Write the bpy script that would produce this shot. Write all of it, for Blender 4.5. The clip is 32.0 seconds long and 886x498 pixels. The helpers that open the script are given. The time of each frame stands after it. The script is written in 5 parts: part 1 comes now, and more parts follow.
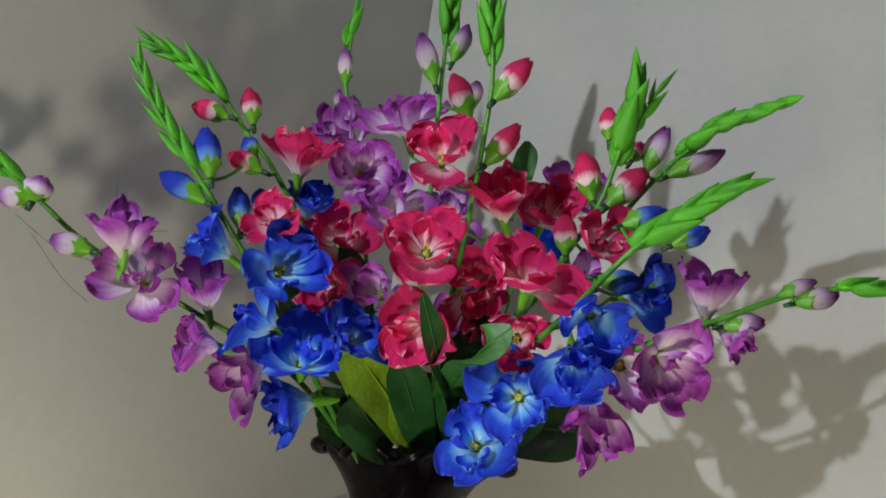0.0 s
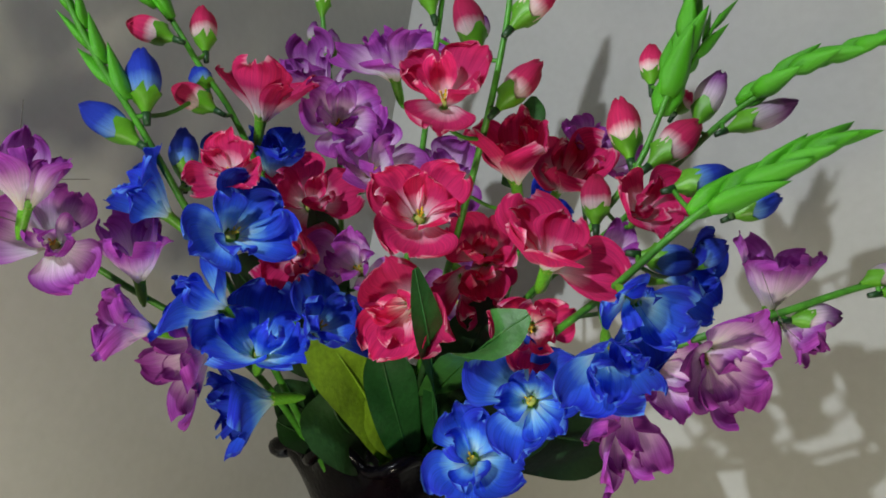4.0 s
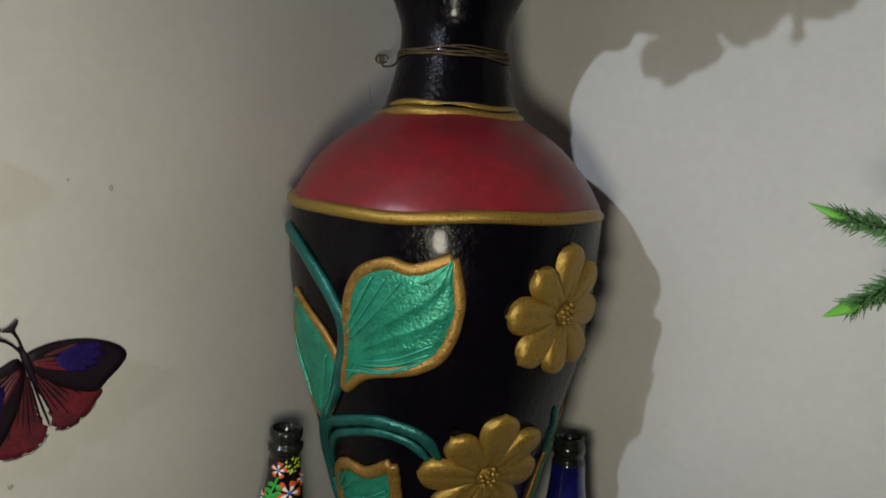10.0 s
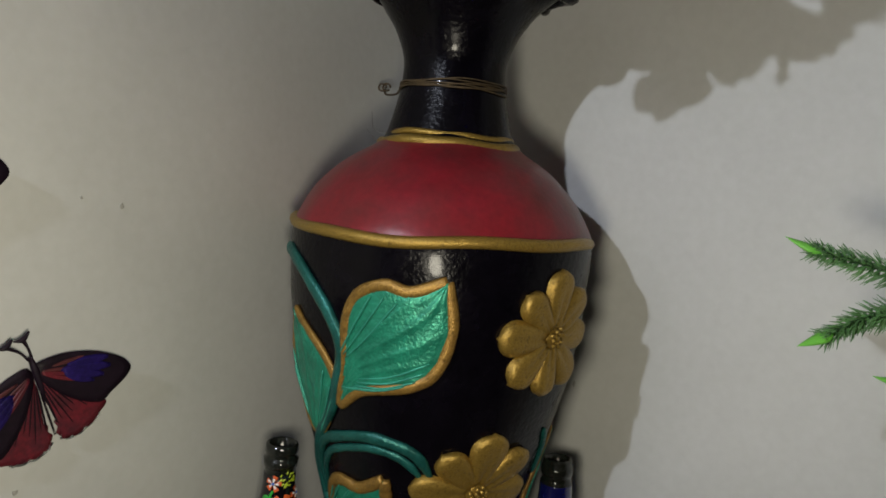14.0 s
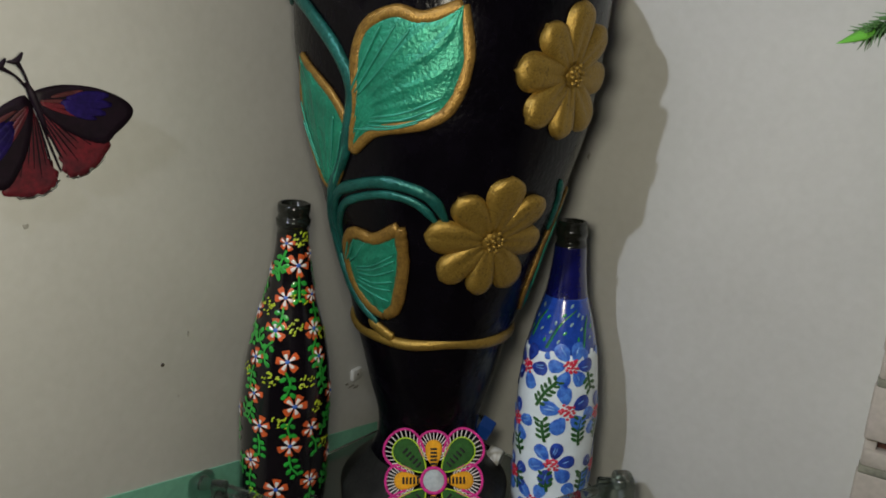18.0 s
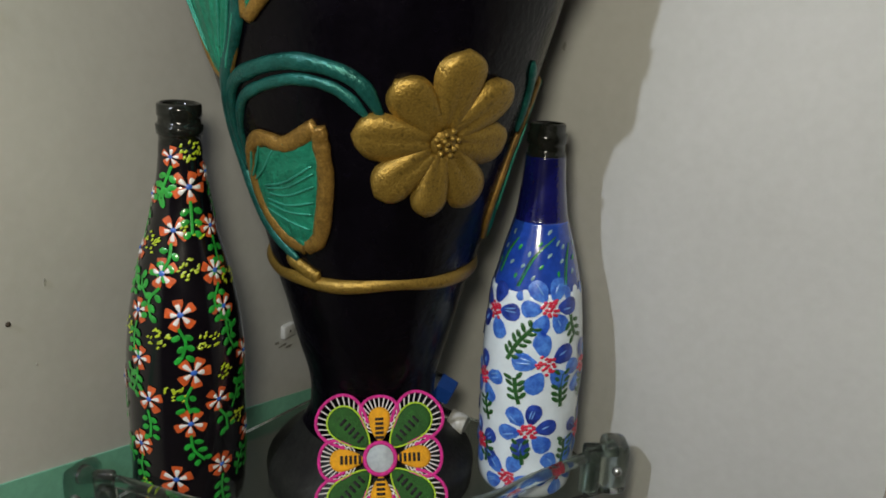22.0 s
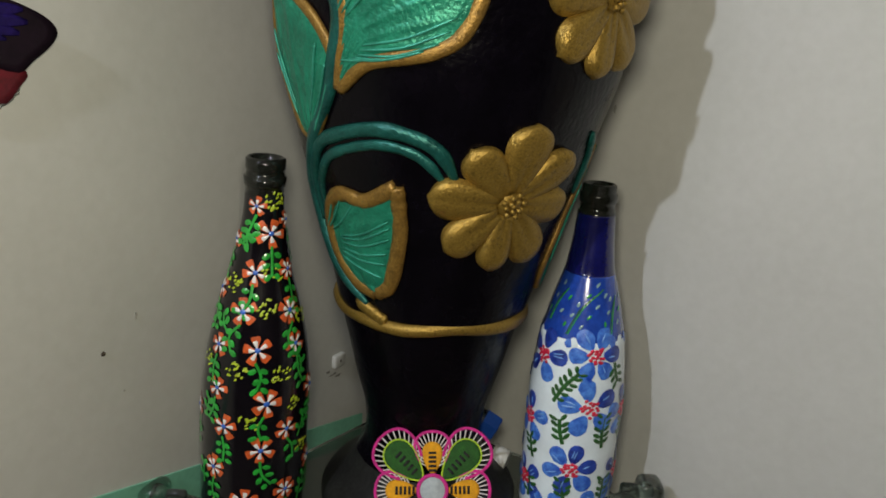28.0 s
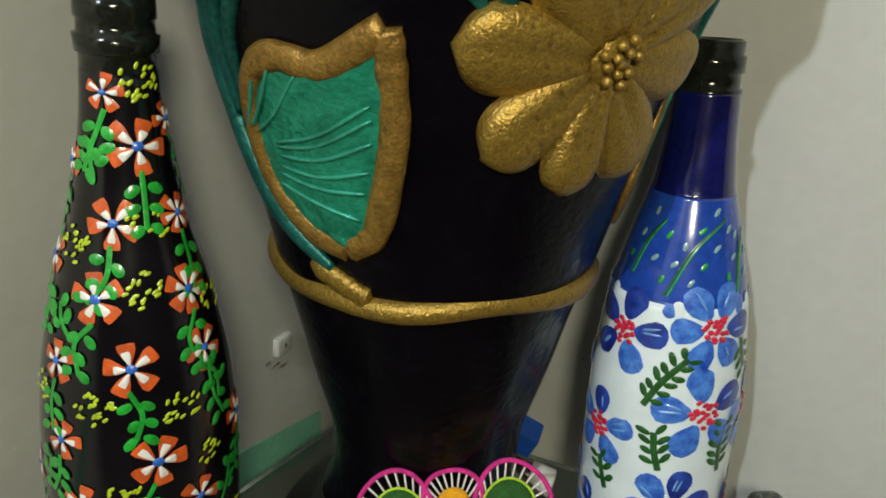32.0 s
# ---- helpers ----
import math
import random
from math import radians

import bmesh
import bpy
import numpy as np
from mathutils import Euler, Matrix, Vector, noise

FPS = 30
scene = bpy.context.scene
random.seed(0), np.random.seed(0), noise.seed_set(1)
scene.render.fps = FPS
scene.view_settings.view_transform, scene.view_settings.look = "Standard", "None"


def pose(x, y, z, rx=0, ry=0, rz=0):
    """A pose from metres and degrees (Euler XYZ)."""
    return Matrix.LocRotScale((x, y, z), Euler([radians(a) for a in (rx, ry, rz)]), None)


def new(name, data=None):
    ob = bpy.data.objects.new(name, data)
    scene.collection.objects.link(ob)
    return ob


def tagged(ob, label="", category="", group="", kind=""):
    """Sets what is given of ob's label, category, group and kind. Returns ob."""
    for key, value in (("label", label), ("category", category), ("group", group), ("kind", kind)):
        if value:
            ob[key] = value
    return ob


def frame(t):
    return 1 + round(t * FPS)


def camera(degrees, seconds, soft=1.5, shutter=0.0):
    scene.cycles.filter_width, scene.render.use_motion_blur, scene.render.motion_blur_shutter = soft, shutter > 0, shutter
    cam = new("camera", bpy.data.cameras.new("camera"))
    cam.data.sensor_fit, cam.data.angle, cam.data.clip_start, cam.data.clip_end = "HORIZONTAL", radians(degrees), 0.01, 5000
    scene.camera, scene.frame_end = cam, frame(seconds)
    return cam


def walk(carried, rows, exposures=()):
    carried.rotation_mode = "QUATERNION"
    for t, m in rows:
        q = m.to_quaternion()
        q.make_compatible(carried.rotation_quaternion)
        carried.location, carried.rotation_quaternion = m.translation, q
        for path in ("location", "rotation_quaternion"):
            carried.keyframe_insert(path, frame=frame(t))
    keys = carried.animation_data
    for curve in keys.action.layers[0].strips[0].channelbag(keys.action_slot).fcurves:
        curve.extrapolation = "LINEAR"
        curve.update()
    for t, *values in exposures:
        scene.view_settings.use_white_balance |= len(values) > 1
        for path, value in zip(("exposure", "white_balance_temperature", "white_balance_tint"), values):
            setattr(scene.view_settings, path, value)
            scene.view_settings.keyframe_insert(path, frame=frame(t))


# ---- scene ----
cam = camera(61.59, 32.0, soft=1.75)
SHELF = 1.0  # height of the corner shelf above the floor
# seconds, place from the vase's foot (metres), turn (degrees)
ROWS = [
    (0.0, 0.0222, -0.6844, 0.6929, 103.16, -7.31, -0.50),
    (0.5, 0.0144, -0.6841, 0.6914, 102.89, -7.63, -0.80),
    (1.0, -0.0048, -0.6619, 0.6931, 102.50, -7.73, -0.89),
    (1.5, -0.0049, -0.6334, 0.7002, 102.23, -7.95, -1.27),
    (2.0, -0.0054, -0.5993, 0.7048, 102.04, -7.96, -2.16),
    (2.5, -0.0032, -0.5823, 0.7051, 101.76, -8.06, -2.84),
    (4.5, 0.0065, -0.5779, 0.7037, 102.33, -8.54, -3.18),
    (5.0, 0.0018, -0.5832, 0.6895, 101.11, -8.85, -2.48),
    (5.5, 0.0011, -0.5881, 0.6628, 99.24, -8.91, -1.63),
    (6.0, 0.0061, -0.5870, 0.6344, 96.15, -8.62, 0.05),
    (6.5, 0.0048, -0.5941, 0.6018, 93.04, -7.89, 1.26),
    (7.0, 0.0087, -0.5980, 0.5837, 90.28, -7.05, 2.46),
    (7.5, 0.0062, -0.5990, 0.5635, 88.30, -6.08, 3.08),
    (8.0, 0.0075, -0.6051, 0.5467, 87.07, -5.28, 3.35),
    (8.5, 0.0089, -0.6047, 0.5287, 86.05, -4.44, 3.18),
    (9.0, 0.0112, -0.6052, 0.5171, 84.90, -3.81, 2.95),
    (9.5, 0.0186, -0.6006, 0.5089, 83.73, -3.27, 2.72),
    (10.0, 0.0200, -0.5975, 0.5043, 82.67, -2.91, 2.12),
    (10.5, 0.0218, -0.6046, 0.5057, 82.59, -2.70, 1.91),
    (11.0, 0.0225, -0.6070, 0.5050, 82.78, -2.75, 1.82),
    (11.5, 0.0207, -0.6187, 0.5154, 83.65, -3.15, 1.79),
    (12.0, 0.0226, -0.6170, 0.5227, 84.37, -3.65, 1.98),
    (12.5, 0.0291, -0.6127, 0.5431, 84.83, -3.93, 2.14),
    (13.0, 0.0304, -0.6170, 0.5614, 85.17, -4.04, 1.92),
    (13.5, 0.0217, -0.6036, 0.5361, 85.04, -4.18, 1.87),
    (14.0, 0.0218, -0.6189, 0.5083, 84.36, -4.31, 2.09),
    (14.5, 0.0217, -0.6109, 0.4890, 83.32, -4.59, 2.02),
    (15.0, 0.0220, -0.6126, 0.4727, 81.49, -4.23, 2.37),
    (15.5, 0.0186, -0.6173, 0.4516, 79.91, -3.78, 2.47),
    (17.5, 0.0167, -0.6151, 0.4123, 75.94, -3.05, 2.40),
    (18.0, 0.0170, -0.6171, 0.4057, 75.13, -3.36, 1.83),
    (18.5, 0.0155, -0.6173, 0.4036, 74.34, -3.87, 0.41),
    (19.0, 0.0196, -0.6054, 0.4012, 73.60, -4.03, -0.67),
    (19.5, 0.0224, -0.5910, 0.4043, 73.62, -4.00, -0.96),
    (20.0, 0.0175, -0.5642, 0.3871, 73.73, -3.46, -1.08),
    (20.5, 0.0219, -0.5205, 0.3664, 73.32, -3.08, -1.63),
    (21.0, 0.0288, -0.4984, 0.3551, 72.91, -2.64, -1.31),
    (21.5, 0.0308, -0.4918, 0.3383, 72.71, -2.53, -1.38),
    (22.0, 0.0306, -0.4885, 0.3402, 72.25, -2.49, -1.44),
    (22.5, 0.0299, -0.4891, 0.3392, 72.49, -2.38, -1.83),
    (23.0, 0.0309, -0.4884, 0.3420, 72.14, -2.32, -1.92),
    (23.5, 0.0260, -0.4960, 0.3549, 72.29, -2.31, -1.96),
    (24.0, 0.0202, -0.5020, 0.3567, 72.44, -2.59, -2.08),
    (24.5, 0.0192, -0.5020, 0.3521, 72.16, -2.98, -1.78),
    (26.5, 0.0138, -0.5246, 0.3632, 73.43, -4.32, -1.10),
    (27.0, 0.0079, -0.5282, 0.3605, 73.94, -4.39, -0.35),
    (27.5, 0.0045, -0.5283, 0.3657, 73.56, -4.42, 0.34),
    (28.0, -0.0017, -0.5181, 0.3712, 73.39, -4.27, 0.32),
    (28.5, -0.0156, -0.4900, 0.3769, 72.56, -4.07, -0.00),
    (29.0, -0.0258, -0.4458, 0.3649, 71.49, -3.96, -0.65),
    (29.5, -0.0285, -0.3979, 0.3347, 70.38, -3.75, -1.82),
    (30.0, -0.0210, -0.3686, 0.3225, 69.65, -3.58, -3.81),
    (30.5, -0.0138, -0.3569, 0.3168, 69.29, -3.50, -5.56),
    (31.0, -0.0199, -0.3359, 0.3000, 69.28, -3.46, -6.56),
    (31.5, -0.0195, -0.3187, 0.2959, 69.85, -3.35, -6.70),
    (32.0, -0.0308, -0.3020, 0.2958, 68.93, -2.90, -5.43),
]
walk(cam, [(t, pose(x, y, z + SHELF, rx, ry, rz)) for t, x, y, z, rx, ry, rz in ROWS],
     [(0.0, 0.18, 7000, 6), (5.0, 0.28, 7000, 4), (7.5, 0.02, 6700, 7), (12.0, 0.03, 6580, 9), (16.0, 0.03, 6580, 9), (20.0, 0.12, 6600, 8),
      (21.5, 0.33, 6600, 8), (23.0, 0.41, 6600, 8), (28.0, 0.24, 6700, 8), (30.0, 0.38, 6750, 4), (32.0, 0.6, 6950, 0)])

# ---- light ----
world = bpy.data.worlds.new("world")
scene.world = world
world.use_nodes = True
world.node_tree.nodes["Background"].inputs["Color"].default_value = (0.55, 0.5, 0.42, 1)
world.node_tree.nodes["Background"].inputs["Strength"].default_value = 0.02


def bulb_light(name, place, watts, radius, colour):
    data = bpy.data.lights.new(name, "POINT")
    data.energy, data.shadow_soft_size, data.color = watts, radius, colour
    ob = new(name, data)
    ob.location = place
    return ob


LAMP = (-0.61, -1.01, SHELF + 1.02)
bulb_light("wall_lamp_light", LAMP, 22.5, 0.015, (0.89, 0.955, 1.12))
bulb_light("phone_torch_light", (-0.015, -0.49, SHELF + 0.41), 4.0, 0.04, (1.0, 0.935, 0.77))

# ---- materials ----
MATS = {}


def material(name, colour, rough=0.6, metal=0.0, vary=0.12, scale=30.0, fine=300.0, bump=0.15, depth=0.001, coat=0.0,
             second=None, spots=0.5, shine=0.5, coat_rough=0.08):
    """A surface whose colour wanders at two scales, with fine relief."""
    if name in MATS:
        return MATS[name]
    m = bpy.data.materials.new(name)
    m.use_nodes = True
    nt = m.node_tree
    b = nt.nodes["Principled BSDF"]
    co = nt.nodes.new("ShaderNodeTexCoord")
    n1, n2 = nt.nodes.new("ShaderNodeTexNoise"), nt.nodes.new("ShaderNodeTexNoise")
    n1.inputs["Scale"].default_value, n1.inputs["Detail"].default_value = scale, 5
    n2.inputs["Scale"].default_value, n2.inputs["Detail"].default_value = fine, 3
    nt.links.new(co.outputs["Object"], n1.inputs["Vector"])
    nt.links.new(co.outputs["Object"], n2.inputs["Vector"])
    ramp = nt.nodes.new("ShaderNodeValToRGB")
    c = Vector(colour)
    lo, hi = c * (1 - vary), c * (1 + vary)
    if second:
        lo = Vector(second)
        hi = c
    ramp.color_ramp.elements[0].color = (*lo, 1)
    ramp.color_ramp.elements[1].color = (*[min(v, 1) for v in hi], 1)
    ramp.color_ramp.elements[0].position, ramp.color_ramp.elements[1].position = spots - 0.2, spots + 0.2
    nt.links.new(n1.outputs["Fac"], ramp.inputs["Fac"])
    mix = nt.nodes.new("ShaderNodeMix")
    mix.data_type, mix.blend_type = "RGBA", "OVERLAY"
    mix.inputs["Factor"].default_value = min(1.0, vary * 1.5)
    nt.links.new(ramp.outputs["Color"], mix.inputs["A"])
    nt.links.new(n2.outputs["Fac"], mix.inputs["B"])
    nt.links.new(mix.outputs["Result"], b.inputs["Base Color"])
    b.inputs["Metallic"].default_value = metal
    rr = nt.nodes.new("ShaderNodeMapRange")
    rr.inputs["To Min"].default_value, rr.inputs["To Max"].default_value = max(0.02, rough - 0.1), min(1, rough + 0.1)
    nt.links.new(n1.outputs["Fac"], rr.inputs["Value"])
    nt.links.new(rr.outputs["Result"], b.inputs["Roughness"])
    b.inputs["Coat Weight"].default_value, b.inputs["Coat Roughness"].default_value = coat, coat_rough
    b.inputs["Specular IOR Level"].default_value = shine
    bp = nt.nodes.new("ShaderNodeBump")
    bp.inputs["Strength"].default_value, bp.inputs["Distance"].default_value = bump, depth
    add = nt.nodes.new("ShaderNodeMath")
    add.operation = "ADD"
    nt.links.new(n1.outputs["Fac"], add.inputs[0])
    nt.links.new(n2.outputs["Fac"], add.inputs[1])
    nt.links.new(add.outputs["Value"], bp.inputs["Height"])
    nt.links.new(bp.outputs["Normal"], b.inputs["Normal"])
    MATS[name] = m
    return m


def ramp_material(name, stops, rough=0.75, sheen=0.03, fine=0.2):
    """Dyed fabric: colour runs along the petal (V of its map), with veins that fan out along it."""
    m = bpy.data.materials.new(name)
    m.use_nodes = True
    nt = m.node_tree
    b = nt.nodes["Principled BSDF"]
    uv = nt.nodes.new("ShaderNodeUVMap")
    sep = nt.nodes.new("ShaderNodeSeparateXYZ")
    nt.links.new(uv.outputs["UV"], sep.inputs["Vector"])
    info = nt.nodes.new("ShaderNodeObjectInfo")
    co = nt.nodes.new("ShaderNodeTexCoord")
    no = nt.nodes.new("ShaderNodeTexNoise")
    no.inputs["Scale"].default_value, no.inputs["Detail"].default_value = 90, 4
    nt.links.new(co.outputs["Object"], no.inputs["Vector"])
    # long streaks: noise stretched along the petal
    st = nt.nodes.new("ShaderNodeTexNoise")
    st.inputs["Scale"].default_value, st.inputs["Detail"].default_value = 1.0, 3
    mp = nt.nodes.new("ShaderNodeMapping")
    mp.inputs["Scale"].default_value = (14, 1.6, 1)
    nt.links.new(uv.outputs["UV"], mp.inputs["Vector"])
    cmb = nt.nodes.new("ShaderNodeVectorMath")
    nt.links.new(mp.outputs["Vector"], cmb.inputs[0])
    sc = nt.nodes.new("ShaderNodeMath")
    sc.operation = "MULTIPLY"
    sc.inputs[1].default_value = 37.0
    nt.links.new(info.outputs["Random"], sc.inputs[0])
    nt.links.new(sc.outputs["Value"], cmb.inputs[1])
    nt.links.new(cmb.outputs["Vector"], st.inputs["Vector"])
    f1 = nt.nodes.new("ShaderNodeMath")
    f1.operation = "MULTIPLY_ADD"
    f1.inputs[1].default_value = fine
    nt.links.new(st.outputs["Fac"], f1.inputs[0])
    nt.links.new(sep.outputs["Y"], f1.inputs[2])
    f2 = nt.nodes.new("ShaderNodeMath")
    f2.operation = "SUBTRACT"
    f2.inputs[1].default_value = fine * 0.5
    nt.links.new(f1.outputs["Value"], f2.inputs[0])
    ramp = nt.nodes.new("ShaderNodeValToRGB")
    for i, (p, c) in enumerate(stops):
        e = ramp.color_ramp.elements[i] if i < 2 else ramp.color_ramp.elements.new(p)
        e.position, e.color = p, (*c, 1)
    nt.links.new(f2.outputs["Value"], ramp.inputs["Fac"])
    hsv = nt.nodes.new("ShaderNodeHueSaturation")
    vr_ = nt.nodes.new("ShaderNodeMapRange")
    vr_.inputs["To Min"].default_value, vr_.inputs["To Max"].default_value = 0.88, 1.3
    nt.links.new(info.outputs["Random"], vr_.inputs["Value"])
    nt.links.new(vr_.outputs["Result"], hsv.inputs["Value"])
    # fine veins fanning along the cloth
    mp2 = nt.nodes.new("ShaderNodeMapping")
    mp2.inputs["Scale"].default_value = (48, 1.5, 1)
    nt.links.new(uv.outputs["UV"], mp2.inputs["Vector"])
    st2 = nt.nodes.new("ShaderNodeTexNoise")
    st2.inputs["Scale"].default_value, st2.inputs["Detail"].default_value = 1.0, 2
    nt.links.new(mp2.outputs["Vector"], st2.inputs["Vector"])
    vn = nt.nodes.new("ShaderNodeMapRange")
    vn.inputs["From Min"].default_value, vn.inputs["From Max"].default_value = 0.3, 0.7
    vn.inputs["To Min"].default_value, vn.inputs["To Max"].default_value = 0.80, 1.12
    nt.links.new(st2.outputs["Fac"], vn.inputs["Value"])
    tint = nt.nodes.new("ShaderNodeMix")
    tint.data_type, tint.blend_type = "RGBA", "MULTIPLY"
    tint.inputs["Factor"].default_value = 1.0
    nt.links.new(ramp.outputs["Color"], tint.inputs["A"])
    nt.links.new(vn.outputs["Result"], tint.inputs["B"])
    nt.links.new(tint.outputs["Result"], hsv.inputs["Color"])
    nt.links.new(hsv.outputs["Color"], b.inputs["Base Color"])
    b.inputs["Roughness"].default_value = rough
    b.inputs["Sheen Weight"].default_value = sheen
    b.inputs["Specular IOR Level"].default_value = 0.2
    bp = nt.nodes.new("ShaderNodeBump")
    bp.inputs["Strength"].default_value, bp.inputs["Distance"].default_value = 0.5, 0.0012
    nt.links.new(st.outputs["Fac"], bp.inputs["Height"])
    nt.links.new(bp.outputs["Normal"], b.inputs["Normal"])
    # thin cloth lets some light through
    out = nt.nodes["Material Output"]
    tr = nt.nodes.new("ShaderNodeBsdfTranslucent")
    nt.links.new(hsv.outputs["Color"], tr.inputs["Color"])
    mx = nt.nodes.new("ShaderNodeMixShader")
    mx.inputs["Fac"].default_value = 0.28
    nt.links.new(b.outputs["BSDF"], mx.inputs[1])
    nt.links.new(tr.outputs["BSDF"], mx.inputs[2])
    nt.links.new(mx.outputs["Shader"], out.inputs["Surface"])
    return m


def glass_material(name, colour, rough=0.05, solid=0.0):
    m = bpy.data.materials.new(name)
    m.use_nodes = True
    b = m.node_tree.nodes["Principled BSDF"]
    b.inputs["Base Color"].default_value = (*colour, 1)
    b.inputs["Roughness"].default_value = rough
    b.inputs["Transmission Weight"].default_value = 1.0 - solid
    b.inputs["IOR"].default_value = 1.47
    return m


CREAM = material("cream wall paint", (0.545, 0.548, 0.52), 0.7, vary=0.05, scale=6, fine=120, bump=0.1, depth=0.0015, coat=0.0)
TAN = material("tan wall paint", (0.27, 0.215, 0.15), 0.7, vary=0.06, scale=6, fine=120, bump=0.1)
CEIL = material("cream ceiling paint", (0.5, 0.45, 0.37), 0.85, vary=0.04, scale=4, fine=90)
FLOOR = material("brown cement floor", (0.16, 0.13, 0.10), 0.6, vary=0.15, scale=5, fine=80)
TURQ = material("turquoise paint", (0.19, 0.50, 0.36), 0.5, vary=0.1, scale=25, fine=200)
BLACK = material("glossy black enamel", (0.002, 0.0015, 0.003), 0.26, vary=0.3, scale=45, fine=260, bump=0.5, depth=0.0012, coat=0.15, shine=0.08, coat_rough=0.12)
DUSTY = material("dusty black enamel", (0.010, 0.010, 0.010), 0.5, vary=0.5, scale=35, fine=300, bump=0.3, second=(0.022, 0.023, 0.020), shine=0.3)
RED = material("dull red enamel", (0.18, 0.010, 0.016), 0.36, coat=0.12, coat_rough=0.3, shine=0.3, vary=0.22, scale=35, fine=200, bump=0.25, depth=0.0008, second=(0.115, 0.016, 0.018), spots=0.45)
GOLD = material("antique gold paint with dark pits", (0.31, 0.195, 0.037), 0.36, metal=0.62, vary=0.4, scale=420, fine=900, bump=0.6, depth=0.0008, second=(0.03, 0.02, 0.007), spots=0.26)
BRONZE = material("tarnished bronze paint", (0.29, 0.165, 0.035), 0.40, metal=0.55, vary=0.4, scale=160, fine=700, bump=0.5, depth=0.001, second=(0.11, 0.06, 0.015), spots=0.34)
TEAL = material("pearly green paint", (0.015, 0.22, 0.135), 0.36, metal=0.4, vary=0.25, scale=60, fine=420, bump=0.6, depth=0.0012)
VEIN = material("pale pearly green paint", (0.035, 0.28, 0.20), 0.34, metal=0.4, vary=0.25, scale=60, fine=420)
STEMTEAL = material("pearly sea green paint", (0.011, 0.105, 0.09), 0.34, metal=0.5, vary=0.3, scale=60, fine=420, bump=0.7, depth=0.001)
WIRE = material("rusty brown wire", (0.075, 0.05, 0.022), 0.6, metal=0.4, vary=0.4, scale=200, fine=900)
GREEN = material("bright green plastic stem", (0.065, 0.28, 0.025), 0.42, vary=0.3, scale=60, fine=300, bump=0.3)
SPIKE = material("vivid green plastic bract", (0.075, 0.41, 0.015), 0.42, vary=0.25, scale=80, fine=300, bump=0.3)
CALYX = material("yellow green plastic calyx", (0.115, 0.38, 0.02), 0.45, vary=0.2, scale=30, fine=120, bump=0.05)
DARKJOINT = material("dark green plastic joint", (0.012, 0.06, 0.015), 0.45, vary=0.2)
LEAFS = {
    "lime": material("yellow green fabric leaf", (0.27, 0.49, 0.03), 0.55, vary=0.25, scale=50, fine=300, bump=0.4),
    "dark": material("dark green fabric leaf", (0.02, 0.07, 0.018), 0.5, vary=0.25, scale=50, fine=300, bump=0.4),
    "mid": material("green fabric leaf", (0.018, 0.11, 0.024), 0.5, vary=0.25, scale=50, fine=300, bump=0.4),
    "light": material("fresh green fabric leaf", (0.04, 0.17, 0.03), 0.5, vary=0.25, scale=50, fine=300, bump=0.4),
}
THROAT = material("yellow green flower throat", (0.50, 0.55, 0.12), 0.7, vary=0.1, scale=2, fine=8, bump=0.0)
YELLOW = material("yellow stamen thread", (0.85, 0.60, 0.04), 0.6, vary=0.1, scale=2, fine=8, bump=0.0)
PETAL = {
    "pink": ramp_material("pink dyed petal", [(0.0, (0.80, 0.74, 0.42)), (1.0, (0.88, 0.45, 0.58)), (0.18, (0.93, 0.84, 0.85)), (0.42, (0.87, 0.44, 0.56)), (0.60, (0.72, 0.035, 0.19)), (0.965, (0.64, 0.016, 0.13))], fine=0.12),
    "blue": ramp_material("blue dyed petal", [(0.0, (0.50, 0.66, 0.25)), (1.0, (0.10, 0.28, 0.80)), (0.18, (0.60, 0.84, 0.94)), (0.44, (0.20, 0.55, 0.93)), (0.66, (0.028, 0.12, 0.80)), (0.965, (0.016, 0.030, 0.56))], fine=0.16),
    "purple": ramp_material("purple dyed petal", [(0.0, (0.75, 0.72, 0.50)), (1.0, (0.46, 0.08, 0.48)), (0.32, (0.86, 0.79, 0.87)), (0.58, (0.76, 0.50, 0.79)), (0.80, (0.46, 0.12, 0.54)), (0.95, (0.33, 0.04, 0.36))], fine=0.16),
}
BUD = {
    "pink": ramp_material("pink dyed bud", [(0.0, (0.75, 0.75, 0.6)), (1.0, (0.58, 0.014, 0.09)), (0.3, (0.86, 0.62, 0.66)), (0.48, (0.64, 0.03, 0.14))]),
    "blue": ramp_material("blue dyed bud", [(0.0, (0.35, 0.55, 0.7)), (1.0, (0.012, 0.03, 0.42)), (0.3, (0.12, 0.30, 0.78)), (0.5, (0.02, 0.06, 0.55))]),
    "purple": ramp_material("purple dyed bud", [(0.0, (0.75, 0.74, 0.62)), (1.0, (0.20, 0.03, 0.24)), (0.45, (0.66, 0.52, 0.68)), (0.75, (0.33, 0.10, 0.38))]),
}


# ---- building helpers ----
def mesh_from(name, verts, faces, uvs=None, smooth=True):
    me = bpy.data.meshes.new(name)
    me.from_pydata([tuple(v) for v in verts], [], faces)
    if smooth:
        me.polygons.foreach_set("use_smooth", [True] * len(me.polygons))
    if uvs is not None:
        lay = me.uv_layers.new(name="UVMap")
        for loop in me.loops:
            lay.data[loop.index].uv = uvs[loop.vertex_index]
    me.update()
    return me


def thing(name, label, category, group="", kind="", place=(0, 0, 0)):
    ob = tagged(new(name), label, category, group, kind)
    ob.empty_display_size = 0.02
    ob.location = place
    return ob


